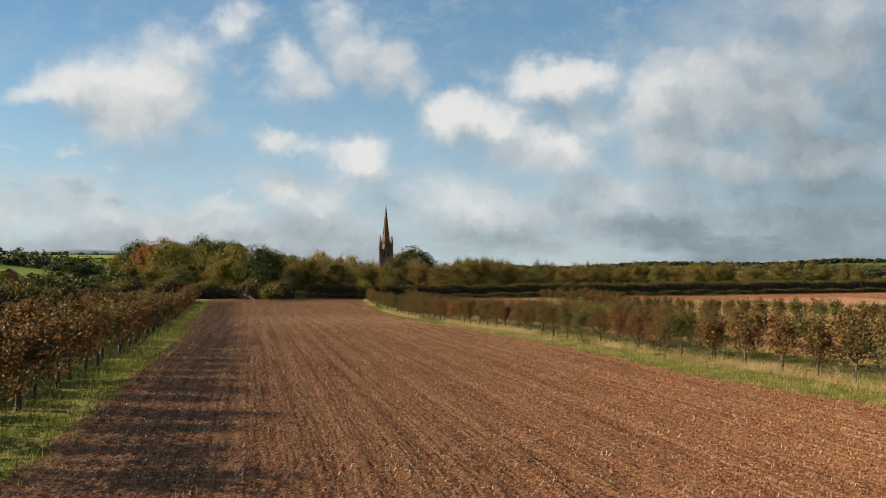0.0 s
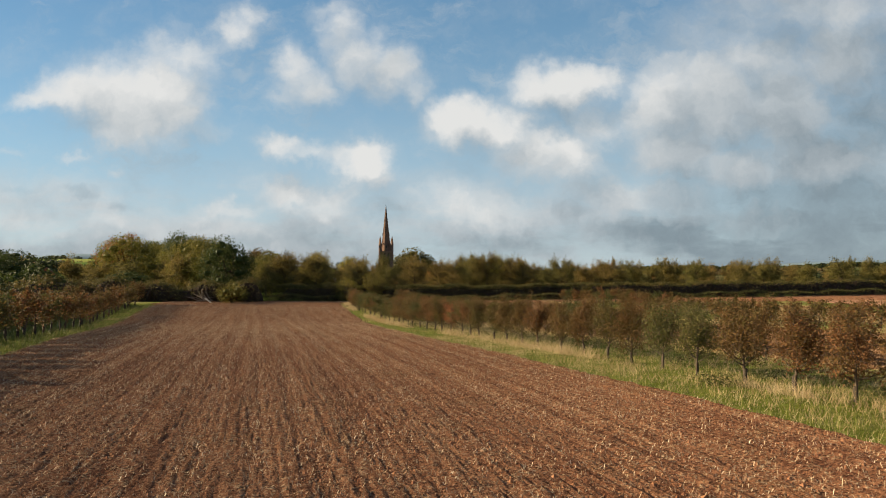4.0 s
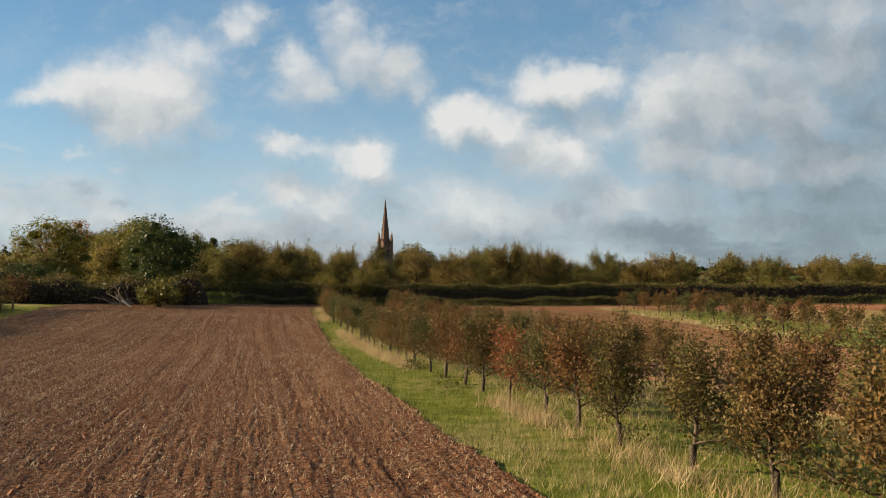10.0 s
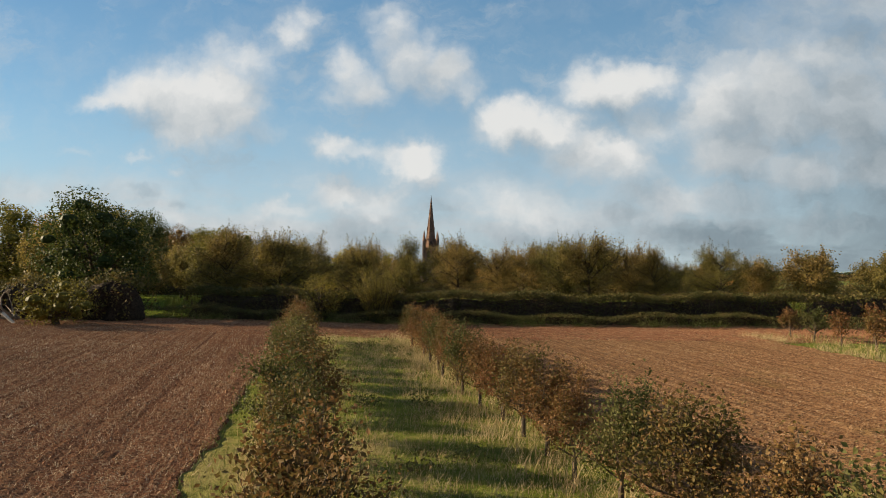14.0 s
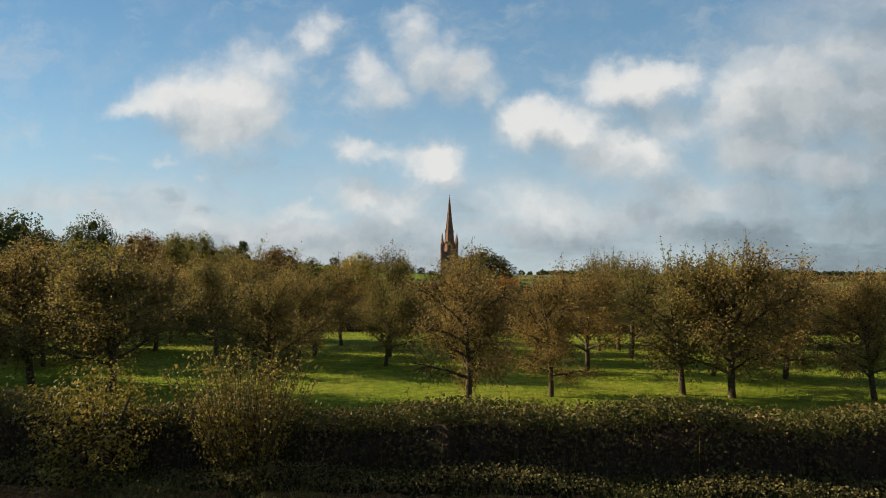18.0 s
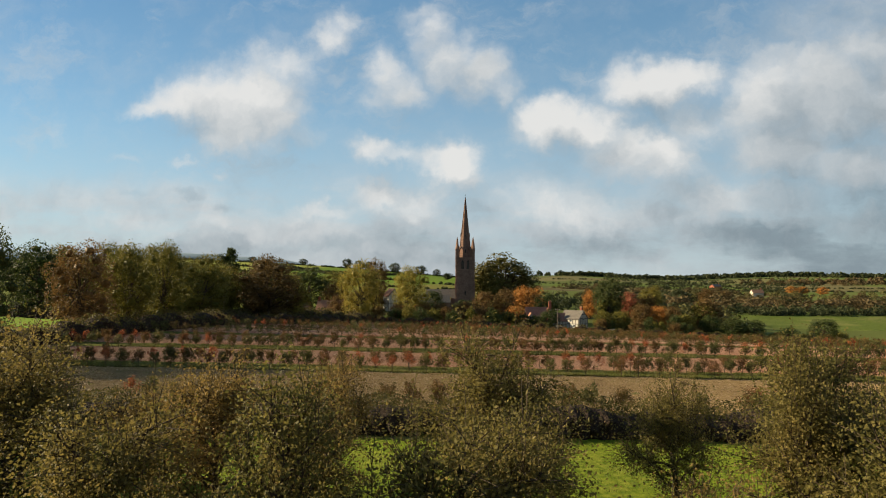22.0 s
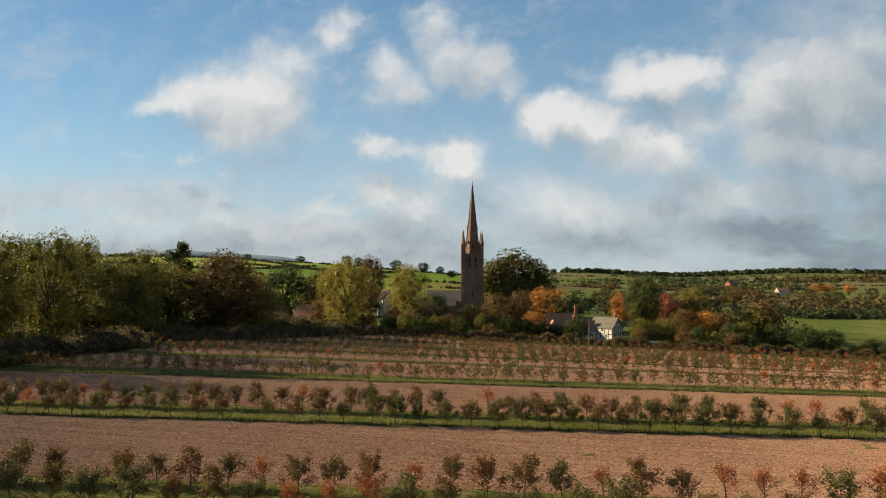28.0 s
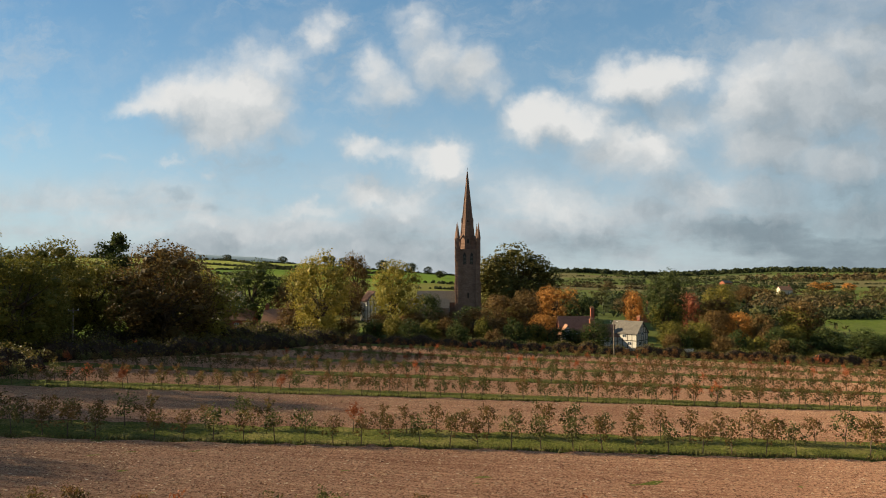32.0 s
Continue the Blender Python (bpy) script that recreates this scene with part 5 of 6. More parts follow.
# church: tower, belfry, pinnacles, spire, nave
church = tagged(new("church"), "red sandstone church with a tall pinnacled tower and slender spire", "church")
CW = 4.3          # half width of the tower
TOP = 29.0        # height of the tower parapet
bm = bmesh.new()
box(bm, -CW, CW, -CW, CW, -2, TOP)
part("tower", bm, M_STONE, church)
for z, t in ((6.0, 0.25), (15.0, 0.22), (23.2, 0.22), (29.4, 0.35)):
    part("string_course", boxed(-CW - t, CW + t, -CW - t, CW + t, z, z + 0.4), M_STONE, church)
for sx in (-1, 1):
    for sy in (-1, 1):
        for k, (z0, z1, out) in enumerate(((-2, 8, 1.3), (8, 17, 1.0), (17, 25, 0.7))):
            bm = bmesh.new()
            x0, x1 = sorted((sx * (CW - 1.3), sx * CW + 0.0))
            y0, y1 = sorted((sy * CW, sy * (CW + out)))
            box(bm, x0, x1, y0, y1, z0, z1)
            x0, x1 = sorted((sx * CW, sx * (CW + out)))
            y0, y1 = sorted((sy * (CW - 1.3), sy * CW))
            box(bm, x0, x1, y0, y1, z0, z1)
            part("buttress", bm, M_STONE, church)
        # corner turret and pinnacle
        bm = bmesh.new()
        box(bm, sx * CW - 0.75, sx * CW + 0.75, sy * CW - 0.75, sy * CW + 0.75, 25, TOP + 5.2)
        bmesh.ops.create_cone(bm, cap_ends=True, segments=8, radius1=0.95, radius2=0.04, depth=6.2, matrix=Matrix.Translation((sx * CW, sy * CW, TOP + 8.2)))
        bmesh.ops.create_icosphere(bm, subdivisions=1, radius=0.18, matrix=Matrix.Translation((sx * CW, sy * CW, TOP + 11.3)))
        part("pinnacle", bm, M_SPIRE, church, "pointed stone pinnacle")
        bm = bmesh.new()
        prism(bm, [(0, TOP + 3.0), (3.4, TOP + 6.2), (3.4, TOP + 6.9), (0, TOP + 3.9)], "y", -0.25, 0.25)
        fb = part("flying_buttress", bm, M_SPIRE, church)
        fb.matrix_basis = pose(sx * CW, sy * CW, 0, 0, 0, math.degrees(math.atan2(-sy, -sx)))
for side in range(4):
    hold = []
    for u in (-1.45, 1.45):
        bm = bmesh.new()
        prism(bm, [(u - 0.7, 23.8), (u + 0.7, 23.8), (u + 0.7, 27.2), (u + 0.45, 28.0), (u, 28.6), (u - 0.45, 28.0), (u - 0.7, 27.2)], "y", -CW - 0.03, -CW + 0.3)
        o = part("belfry_window", bm, M_LOUVRE, church, "dark louvred belfry opening")
        o.matrix_basis = pose(0, 0, 0, 0, 0, side * 90)
        for k in range(6):
            l = part("louvre", boxed(u - 0.6, u + 0.6, -CW - 0.1, -CW - 0.04, 24.2 + k * 0.55, 24.4 + k * 0.55), M_SLATE, o)
    bm = bmesh.new()
    prism(bm, [(-0.35, 10.5), (0.35, 10.5), (0.35, 12.2), (0, 12.8), (-0.35, 12.2)], "y", -CW - 0.03, -CW + 0.2)
    o = part("slit_window", bm, M_LOUVRE, church)
    o.matrix_basis = pose(0, 0, 0, 0, 0, side * 90)
    for k in range(7):
        u = -CW + 1.0 + k * (2 * CW - 2.0) / 6
        o = part("merlon", boxed(u - 0.4, u + 0.4, -CW - 0.3, -CW + 0.1, TOP - 0.2, TOP + 0.9), M_STONE, church)
        o.matrix_basis = pose(0, 0, 0, 0, 0, side * 90)
bm = bmesh.new()
bmesh.ops.create_cone(bm, cap_ends=True, segments=8, radius1=3.75, radius2=0.12, depth=33.0, matrix=pose(0, 0, TOP + 16.15, 0, 0, 22.5))
part("spire", bm, M_SPIRE, church, "tapering octagonal sandstone spire")
for k in range(8):
    a = radians(22.5 + 45 * k)
    b = Builder()
    b.add(*tube([(3.78 * math.cos(a), 3.78 * math.sin(a), TOP - 0.2), (0.14 * math.cos(a), 0.14 * math.sin(a), TOP + 32.5)], [0.16, 0.06], 4))
    o = new("spire_rib", b.mesh("spire_rib", M_SPIRE))
    o.parent = church
for side in range(4):
    for z, w in ((TOP + 3.0, 0.8), (TOP + 11.5, 0.5)):
        r = 3.75 * (1 - (z - TOP) / 30.5) * 0.93
        bm = bmesh.new()
        prism(bm, [(-w, z), (w, z), (w, z + w * 2.2), (0, z + w * 4.2), (-w, z + w * 2.2)], "y", -r - 0.35, -r + 0.8)
        o = part("lucarne", bm, M_SPIRE, church, "gabled spire light")
        bm = bmesh.new()
        prism(bm, [(-w * 0.55, z + 0.2), (w * 0.55, z + 0.2), (w * 0.55, z + w * 1.9), (0, z + w * 2.8), (-w * 0.55, z + w * 1.9)], "y", -r - 0.39, -r - 0.36)
        q = part("opening", bm, M_LOUVRE, o)
        o.matrix_basis = pose(0, 0, 0, 0, 0, side * 90)
bm = bmesh.new()
box(bm, -0.05, 0.05, -0.05, 0.05, TOP + 32.5, TOP + 34.1)
box(bm, -0.4, 0.4, -0.04, 0.04, TOP + 33.4, TOP + 33.5)
part("weather_vane", bm, M_TIMBER, church)
church.matrix_basis = pose(-41.1, 476, -6.5, 0, 0, 9)
church.scale = (0.96, 0.96, 1.0)
pitched_house("church_nave", "grey-roofed sandstone nave of the church", -54, 478, 5, 15, 9, 6.0, 10.2, M_STONE, M_SLATE, [("front", u, 2.0, 1.2, 3.0) for u in (-5, -1.7, 1.7, 5)], category="church")
pitched_house("church_aisle", "lower grey-roofed aisle of the church", -56, 470, 5, 16, 6, 4.2, 7.4, M_STONE, M_SLATE, [("front", u, 1.2, 1.0, 1.8) for u in (-5, 0, 5)], category="church")

# cottages
pitched_house("timbered_cottage", "white half-timbered cottage with a grey roof and brick chimneys", 10.6, 404, -38, 8.5, 6.2, 4.4, 7.4, M_RENDER, M_SLATE,
              [("east", -1.4, 1.0, 1.1, 1.1), ("east", 1.4, 1.0, 1.1, 1.1), ("east", 0, 3.6, 1.2, 1.0), ("front", -2, 1.0, 1.2, 1.1), ("front", 2, 1.0, 1.2, 1.1), ("front", 0.5, 3.0, 1.2, 0.9)], [(3.0, 0.6, 0.9, 8.7)], True)
pitched_house("cottage_wing", "low white cottage wing with a brown tiled roof", 4.2, 404.5, 10, 8, 5.5, 3.2, 6.0, M_RENDER, M_TILEDARK,
              [("front", -2.4, 0.9, 1.2, 1.1), ("front", 1.2, 0.9, 1.2, 1.1)], [(-3.8, 0, 1.1, 7.6)], True)
pitched_house("gabled_house", "brown-roofed house with a white timbered gable", -3.6, 408, 8, 10, 6.5, 4.0, 7.8, M_BRICK, M_TILEDARK,
              [("front", -3.6, 1.0, 1.2, 1.2), ("front", 3.4, 1.0, 1.2, 1.2), ("front", 0, 3.1, 1.1, 1.0)], [(4.8, 0, 1.0, 10.2)], True)
pitched_house("gabled_porch", "white gabled bay on the front of a brown-roofed house", -6.6, 403.0, 98, 3.4, 3.2, 3.2, 5.6, M_CREAM, M_TILE, [("west", 0, 1.0, 1.3, 1.2), ("west", 0, 3.1, 1.0, 0.9)], (), True, "bay")
pitched_house("tiled_barn", "long low barn with an orange clay-tiled roof", -88.5, 399, 4, 10.5, 7, 3.2, 6.8, M_BRICK, M_TILE, [("front", -3, 1.0, 1.4, 1.0), ("front", 3, 1.0, 1.4, 1.0)], [(-4.8, 0, 0.9, 8.0)])
pitched_house("tiled_barn", "low outbuilding with a brown tiled roof", -104, 404, 4, 9, 6, 3.0, 6.0, M_BRICK, M_TILEDARK, [("front", 0, 1.0, 1.4, 1.0)])
pitched_house("village_house", "white timbered village house with a brown roof among trees", -74, 449, -55, 7, 6, 7.6, 11.0, M_RENDER, M_TILEDARK, [("front", -2, 5.4, 1, 1.2), ("front", 2, 5.4, 1, 1.2), ("east", 0, 5.4, 1, 1.2), ("east", 0, 8.0, 1.0, 1.0), ("front", 0, 1.0, 1.2, 1.2)], [], True)
pitched_house("village_house", "grey-roofed village house below the green hill", -121, 432, -15, 10, 7, 6.5, 10, M_CREAM, M_SLATE, [("front", -2.5, 3.8, 1, 1.2), ("front", 2.5, 3.8, 1, 1.2), ("east", 0, 3.8, 1, 1.2)], [(3, 0, 0.9, 11.5)])
pitched_house("village_house", "brick village house with a brown roof among trees", 31, 500, 30, 8, 6, 3.2, 6.4, M_BRICK, M_TILEDARK, [("front", -2.5, 1.5, 1, 1.2), ("front", 2.5, 1.5, 1, 1.2)], [(3, 0, 0.9, 10)])
pitched_house("bungalow", "low dark-roofed bungalow with a white gable trim", -98, 182, -60, 10, 7.5, 3.4, 6.4, M_BRICK, M_TILEDARK, [("front", -2, 1.0, 1.6, 1.1), ("east", 0, 1.0, 1.8, 1.1), ("east", 0, 3.6, 1.0, 0.8)])
pitched_house("bungalow", "low dark-roofed bungalow behind scrub", -118, 178, -60, 11, 7.5, 3.2, 6.2, M_BRICK, M_TILEDARK, [("east", 0, 1.0, 1.8, 1.1), ("front", 2, 1.0, 1.6, 1.1)])
for k, (x, y, w, d) in enumerate(((240, 905, 12, 8), (300, 1300, 18, 10))):
    pitched_house("farmhouse", "small pale farm building in the far fields", x, y, 10 + 25 * k, w, d, 4.5, 8.0, M_CREAM if k % 2 == 0 else M_BRICK, M_SLATE if k % 3 else M_TILE, [("front", -2, 1.4, 1.2, 1.2), ("front", 2, 1.4, 1.2, 1.2)], [(w * 0.4, 0, 0.9, 9.4)])

# garden wall, clipped hedge and pole in front of the cottages
gw = tagged(new("garden_wall"), "low cream garden wall in front of the cottage", "wall")
for k in range(14):
    part("wall_panel", boxed(k * 1.5, k * 1.5 + 1.48, -0.2, 0.2, -0.4, 1.1 + 0.05 * (k % 2)), M_WALLSTONE, gw)
gw.matrix_basis = pose(4, 390, float(ground_z(8, 390)), 0, 0, 2)
hedge("clipped_hedge", [(10, 388), (22, 389)], 1.6, 1.7, 1600, 0.3, M_BROWN, "clipped brown beech hedge in front of the cottage", 31, 0.05)


def wood_pole(x, y, h, arm=True):
    root = tagged(new("utility_pole"), "weathered wooden utility pole with a cross arm", "pole")
    b = Builder()
    b.add(*tube([(0, 0, -0.5), (0, 0, h * 0.5), (0, 0, h)], [0.15, 0.13, 0.1], 8))
    o = new("pole", b.mesh("pole", M_POLE))
    o.parent = root
    part("cross_arm", boxed(-0.9, 0.9, -0.06, 0.06, h - 0.5, h - 0.36), M_POLE, root)
    for k in (-0.8, 0, 0.8):
        part("insulator", boxed(k - 0.05, k + 0.05, -0.05, 0.05, h - 0.36, h - 0.16), M_WHITEPAINT, root)
    root.matrix_basis = pose(x, y, float(ground_z(x, y)), 0, 0, 12)


hedge("wood_edge_scrub", [(-150, 296), (-112, 296), (-92, 308), (-80, 328), (-72, 350), (-66, 378)], 6.0, 2.8, 9000, 0.45, M_HEDGE, "dark scrub along the edge of the wood", 33, 0.4, "scrub")
hedge("wood_edge_scrub", [(-86, 200), (-85, 240), (-82, 270), (-84, 296)], 6.0, 3.0, 8000, 0.42, M_HEDGE, "dark scrub below the tall trees beside the orchard", 34, 0.4, "scrub")
hedge("wood_edge_scrub", [(-122, 300), (-102, 316), (-92, 342), (-80, 372)], 7.0, 3.6, 9000, 0.45, M_HEDGE, "dark scrub among the trunks of the wood", 35, 0.4, "scrub")
wood_pole(3.2, 378, 8.5)
wood_pole(-95, 318, 8.0)

# village edge and far hedgerows
hedge("boundary_hedge", along(-70, 100, lambda x: 381 + 0.06 * x), 2.4, 2.2, 9000, 0.34, M_HEDGE, "tall dark hedge between the young orchard and the village", 41, 0.5)
hedge("boundary_hedge", along(-95, -58, lambda x: 345 - 0.4 * x), 3, 3.0, 3000, 0.4, M_HEDGE, "dark overgrown hedge below the tall trees", 42, 0.5)


def far_line(name, line, n, size, mat, label, seed, spread=3.0, height=4.0, category="hedgerow"):
    """A far hedgerow or wood edge: clumps of foliage along a line."""
    rng = np.random.default_rng(seed)
    line = np.array(line, float)
    seg = np.concatenate([[0], np.cumsum(np.linalg.norm(np.diff(line, axis=0), axis=1))])
    cl = rng.uniform(0, seg[-1], n)
    spots, outs = [], []
    for s in cl:
        x, y = np.interp(s, seg, line[:, 0]) + rng.normal(0, spread), np.interp(s, seg, line[:, 1]) + rng.normal(0, spread)
        h = height * rng.uniform(0.4, 1.3)
        m = 44
        d = rng.normal(size=(m, 3))
        d /= np.linalg.norm(d, axis=1, keepdims=True)
        d[:, 2] = np.abs(d[:, 2]) * 1.0
        spots.append(np.array([x, y, float(ground_z(x, y))]) + d * (h * 0.75, h * 0.75, h) * rng.uniform(0.7, 1.05, (m, 1)))
        outs.append(d)
    lv, lf = leaf_quads(rng, np.concatenate(spots), size, np.concatenate(outs), 0.6)
    return tagged(new(name, np_mesh(name, lv, lf, mat)), label, category, kind="stuff")


FARMATS = [M_FARDARK, M_FAROLIVE, M_FARBROWN, M_FARDARK, M_FARDARK]
far_line("far_hedgerow", [(-330, 620), (-60, 640)], 117, 1.6, M_FARDARK, "hedgerow across the green hill", 51, 0.8, 2.2)
far_line("far_hedgerow", [(-420, 760), (-210, 745), (-60, 770)], 195, 1.6, M_FARDARK, "hedgerow across the green hill", 52, 0.8, 2.5)
far_line("far_hedgerow", [(-620, 1150), (-430, 1080), (-250, 900), (-90, 860)], 286, 2.1, M_FARDARK, "hedgerow along the crest of the green hill", 53, 0.8, 2.8)
far_line("far_hedgerow", [(-420, 960), (-300, 930), (-190, 1000)], 195, 1.9, M_FARDARK, "hedgerow across the green hill", 54, 0.8, 2.0)
far_line("far_hedgerow", [(-380, 1080), (-220, 1100), (-60, 1150)], 221, 2.1, M_FARDARK, "hedgerow along the crest of the green hill", 55, 0.8, 2.0)
far_line("far_hedgerow", [(-330, 820), (-300, 1000)], 104, 1.9, M_FARDARK, "hedgerow running down the green hill", 56, 0.8, 2.0)
far_line("far_hedgerow", [(-215, 850), (-190, 1060)], 104, 1.9, M_FARDARK, "hedgerow running down the green hill", 57, 0.8, 2.0)
rng = np.random.default_rng(77)
for k in range(8):
    y = 620 * 1.24 ** k
    x0 = -60 + 0.05 * y + rng.uniform(-40, 90)
    x1 = x0 + rng.uniform(0.35, 0.8) * y
    far_line("far_hedgerow", [(x0, y), ((x0 + x1) / 2, y + rng.uniform(-40, 40)), (x1, y + rng.uniform(-90, 90))], 170, 0.7 + y / 1200, FARMATS[k % 5], "hedgerow with scattered trees between far fields", 100 + k, 0.8 + y / 1500, 1.8 + y / 1100)
far_line("far_wood", [(100, 2450), (600, 2600), (1200, 2450), (2200, 2600)], 1000, 11, M_FARDARK, "dark wood along the far ridge", 61, 40, 14, "wood")
far_line("far_wood", [(500, 1750), (800, 1700), (1050, 1850)], 160, 7, M_FARBROWN, "wood with autumn trees on a far slope", 62, 25, 12, "wood")
far_line("far_wood", [(560, 980), (640, 1010), (720, 990)], 220, 5, M_FARDARK, "rounded wood on a low hill", 63, 22, 15, "wood")
far_line("far_wood", [(-900, 900), (-500, 1500), (-200, 2300)], 200, 7, M_FARDARK, "trees along the far hill", 64, 30, 8, "wood")
far_line("far_wood", [(-420, 330), (-330, 420), (-240, 460)], 160, 3, M_FARDARK, "dark trees on the western rise", 65, 14, 9, "wood")
far_line("far_wood", [(60, 452), (75, 470), (90, 478)], 40, 2.0, M_FAROLIVE, "mixed trees behind the cottages", 66, 9, 7, "wood")
far_line("far_wood", [(60, 600), (180, 625), (330, 660)], 150, 2.4, M_FARBROWN, "brown autumn trees in the valley", 67, 14, 8, "wood")
far_line("far_wood", [(-20, 540), (40, 600), (140, 720)], 130, 2.6, M_FARDARK, "dark trees in the valley behind the church", 68, 16, 8, "wood")
far_line("far_wood", [(60, 572), (150, 584), (290, 602)], 120, 2.0, M_FARDARK, "dark hedge trees beside a green paddock", 69, 4, 5, "wood")
VALLEY = [M_FAROLIVE, M_FARDARK, M_FARBROWN, M_FARDARK]
rng = np.random.default_rng(91)
for k in range(8):
    y = 575 * 1.19 ** k
    for q in range(2):
        x0 = (0.02 + 0.38 * q + rng.uniform(-0.05, 0.12)) * y + 25
        x1 = x0 + rng.uniform(0.22, 0.36) * y
        far_line("valley_trees", [(x0, y + rng.uniform(-15, 15)), ((x0 + x1) / 2, y + rng.uniform(-20, 20)), (x1, y + rng.uniform(-15, 15))], int(rng.uniform(60, 110)), 0.9 + y / 900, VALLEY[int(rng.integers(4))],
                 "mixed autumn trees along a valley hedgerow", 140 + 2 * k + q, 1.5 + y / 450, 3.6 + y / 320, "trees")
plant(kind_of_tree("hill_tree", "lone rounded tree on the crest of the green hill", M_FARDARK, 650, 2, 1600, 1.3),
      [(-441, 1100, 9, 7), (-358, 1100, 10, 7), (-288, 1100, 15, 8), (-270, 1104, 14, 8), (-254, 1098, 13, 7), (-214, 1100, 15, 9), (-174, 1100, 14, 9), (-150, 1100, 11, 6), (-300, 900, 9, 6), (-230, 930, 8, 6), (-120, 1000, 9, 7)], 20)
plant(kind_of_tree("field_tree", "broad autumn tree in a far field", M_ORANGE, 660, 2, 900, 1.6),
      [(330, 1050, 12, 8), (345, 1055, 11, 8), (372, 1060, 11, 8)], 21)

rng = np.random.default_rng(123)
for k, (kd_mat, lab) in enumerate(((M_FAROLIVE, "olive autumn tree in the valley beyond the village"), (M_FARBROWN, "brown autumn tree in the valley beyond the village"), (M_FARDARK, "dark green tree in the valley beyond the village"))):
    spots = []
    for q in range(22):
        y = 500 + 420 * rng.random() ** 1.3
        x = 20 + rng.random() * 0.62 * y
        if x < 45 or y > 620:
            spots.append((x, y, rng.uniform(6, 11), rng.uniform(4.5, 7.5)))
    plant(kind_of_tree("valley_tree", lab, kd_mat, 740 + 4 * k, 1, 2600, 1.0, 0.03, 16), spots, 30 + k)

# far hills, with distance haze put into their blue base colour
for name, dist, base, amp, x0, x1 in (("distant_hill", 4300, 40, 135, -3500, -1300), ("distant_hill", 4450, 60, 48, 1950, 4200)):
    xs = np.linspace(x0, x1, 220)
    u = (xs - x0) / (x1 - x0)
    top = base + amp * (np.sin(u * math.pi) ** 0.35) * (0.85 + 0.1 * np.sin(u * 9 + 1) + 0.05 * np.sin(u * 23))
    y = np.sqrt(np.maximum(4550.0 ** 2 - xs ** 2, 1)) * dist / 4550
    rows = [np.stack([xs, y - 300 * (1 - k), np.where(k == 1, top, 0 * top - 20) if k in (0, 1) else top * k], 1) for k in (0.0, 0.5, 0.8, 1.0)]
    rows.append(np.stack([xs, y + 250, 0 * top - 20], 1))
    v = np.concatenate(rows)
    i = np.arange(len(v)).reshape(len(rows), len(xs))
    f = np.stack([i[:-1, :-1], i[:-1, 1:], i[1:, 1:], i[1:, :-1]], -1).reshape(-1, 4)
    tagged(new(name, np_mesh(name, v, f, M_HAZEHILL, True)), "hill on the horizon with blue haze in its colour", "hill", kind="structure")

# green paddock beside the village
headland("paddock", 452, 560, 62, 280, 0.12, M_PADDOCK, "bright green paddock beside the village", 90, 4.0, 4.0)


# ---- grass, straw and clods ----
def blades(name, x, y, h, w, mat, label, seed, lean=0.35):
    rng = np.random.default_rng(seed)
    n = len(x)
    a = rng.uniform(0, 6.28, n)
    z = ground_z(x, y)
    dx, dy = np.cos(a) * w, np.sin(a) * w
    lx, ly = rng.normal(0, lean, n) * h + 0.12 * h, rng.normal(0, lean, n) * h
    v = np.stack([np.stack([x - dx, y - dy, z - 0.02], 1), np.stack([x + dx, y + dy, z - 0.02], 1), np.stack([x + lx, y + ly, z + h], 1)], 1).reshape(-1, 3)
    return tagged(new(name, np_mesh(name, v, np.arange(n * 3).reshape(n, 3), mat)), label, "grass", kind="stuff")


def tufts(rng, xs, ys, per, r):
    return np.repeat(xs, per) + rng.normal(0, r, len(xs) * per), np.repeat(ys, per) + rng.normal(0, r, len(xs) * per)


rng = np.random.default_rng(21)
n = 1500
ys = 12 + 104 * rng.random(n) ** 0.9
ys = ys[(np.sin(ys * 0.5) + np.sin(ys * 0.23 + 1) + rng.normal(0, 0.5, n)) > -0.1]
xs = row_one(ys) + rng.normal(-0.62, 0.2, len(ys))
tall = np.repeat(rng.uniform(0.45, 1.15, len(xs)), 20)
xs, ys = tufts(rng, xs, ys, 20, 0.17)
blades("tall_dry_grass", xs, ys, tall * rng.uniform(0.2, 0.66, len(xs)), 0.006, M_DRYBLADE, "pale dry grass standing along the young trees", 1, 0.5)
ys = 8 + 108 * rng.random(36000)
xs = right_edge(ys) - 0.15 + rng.uniform(0, 1, 36000) ** 1.3 * (row_two(ys) + 0.8 - right_edge(ys))
blades("green_grass", xs, ys, rng.uniform(0.06, 0.26, len(xs)), 0.009, M_BLADE, "green grass strip under the young trees", 2)
ys = 12 + 104 * rng.random(700)
xs = row_two(ys) + rng.normal(-0.5, 0.6, 700)
xs, ys = tufts(rng, xs, ys, 10, 0.15)
blades("tall_dry_grass", xs, ys, rng.uniform(0.25, 0.6, len(xs)), 0.008, M_DRYBLADE, "pale dry grass under the second row of young trees", 3)
ys = 2 + 108 * rng.random(34000)
xs = left_edge(ys) - rng.uniform(-0.05, 1, 34000) * 9.5
blades("green_grass", xs, ys, rng.uniform(0.1, 0.45, len(xs)), 0.014, M_BLADE, "long green grass beside the tilled field", 4)
ys = 30 + 90 * rng.random(950)
ys = ys[(np.sin(ys * 0.7) + np.sin(ys * 0.31 + 2) + rng.normal(0, 0.5, 950)) > -0.5]
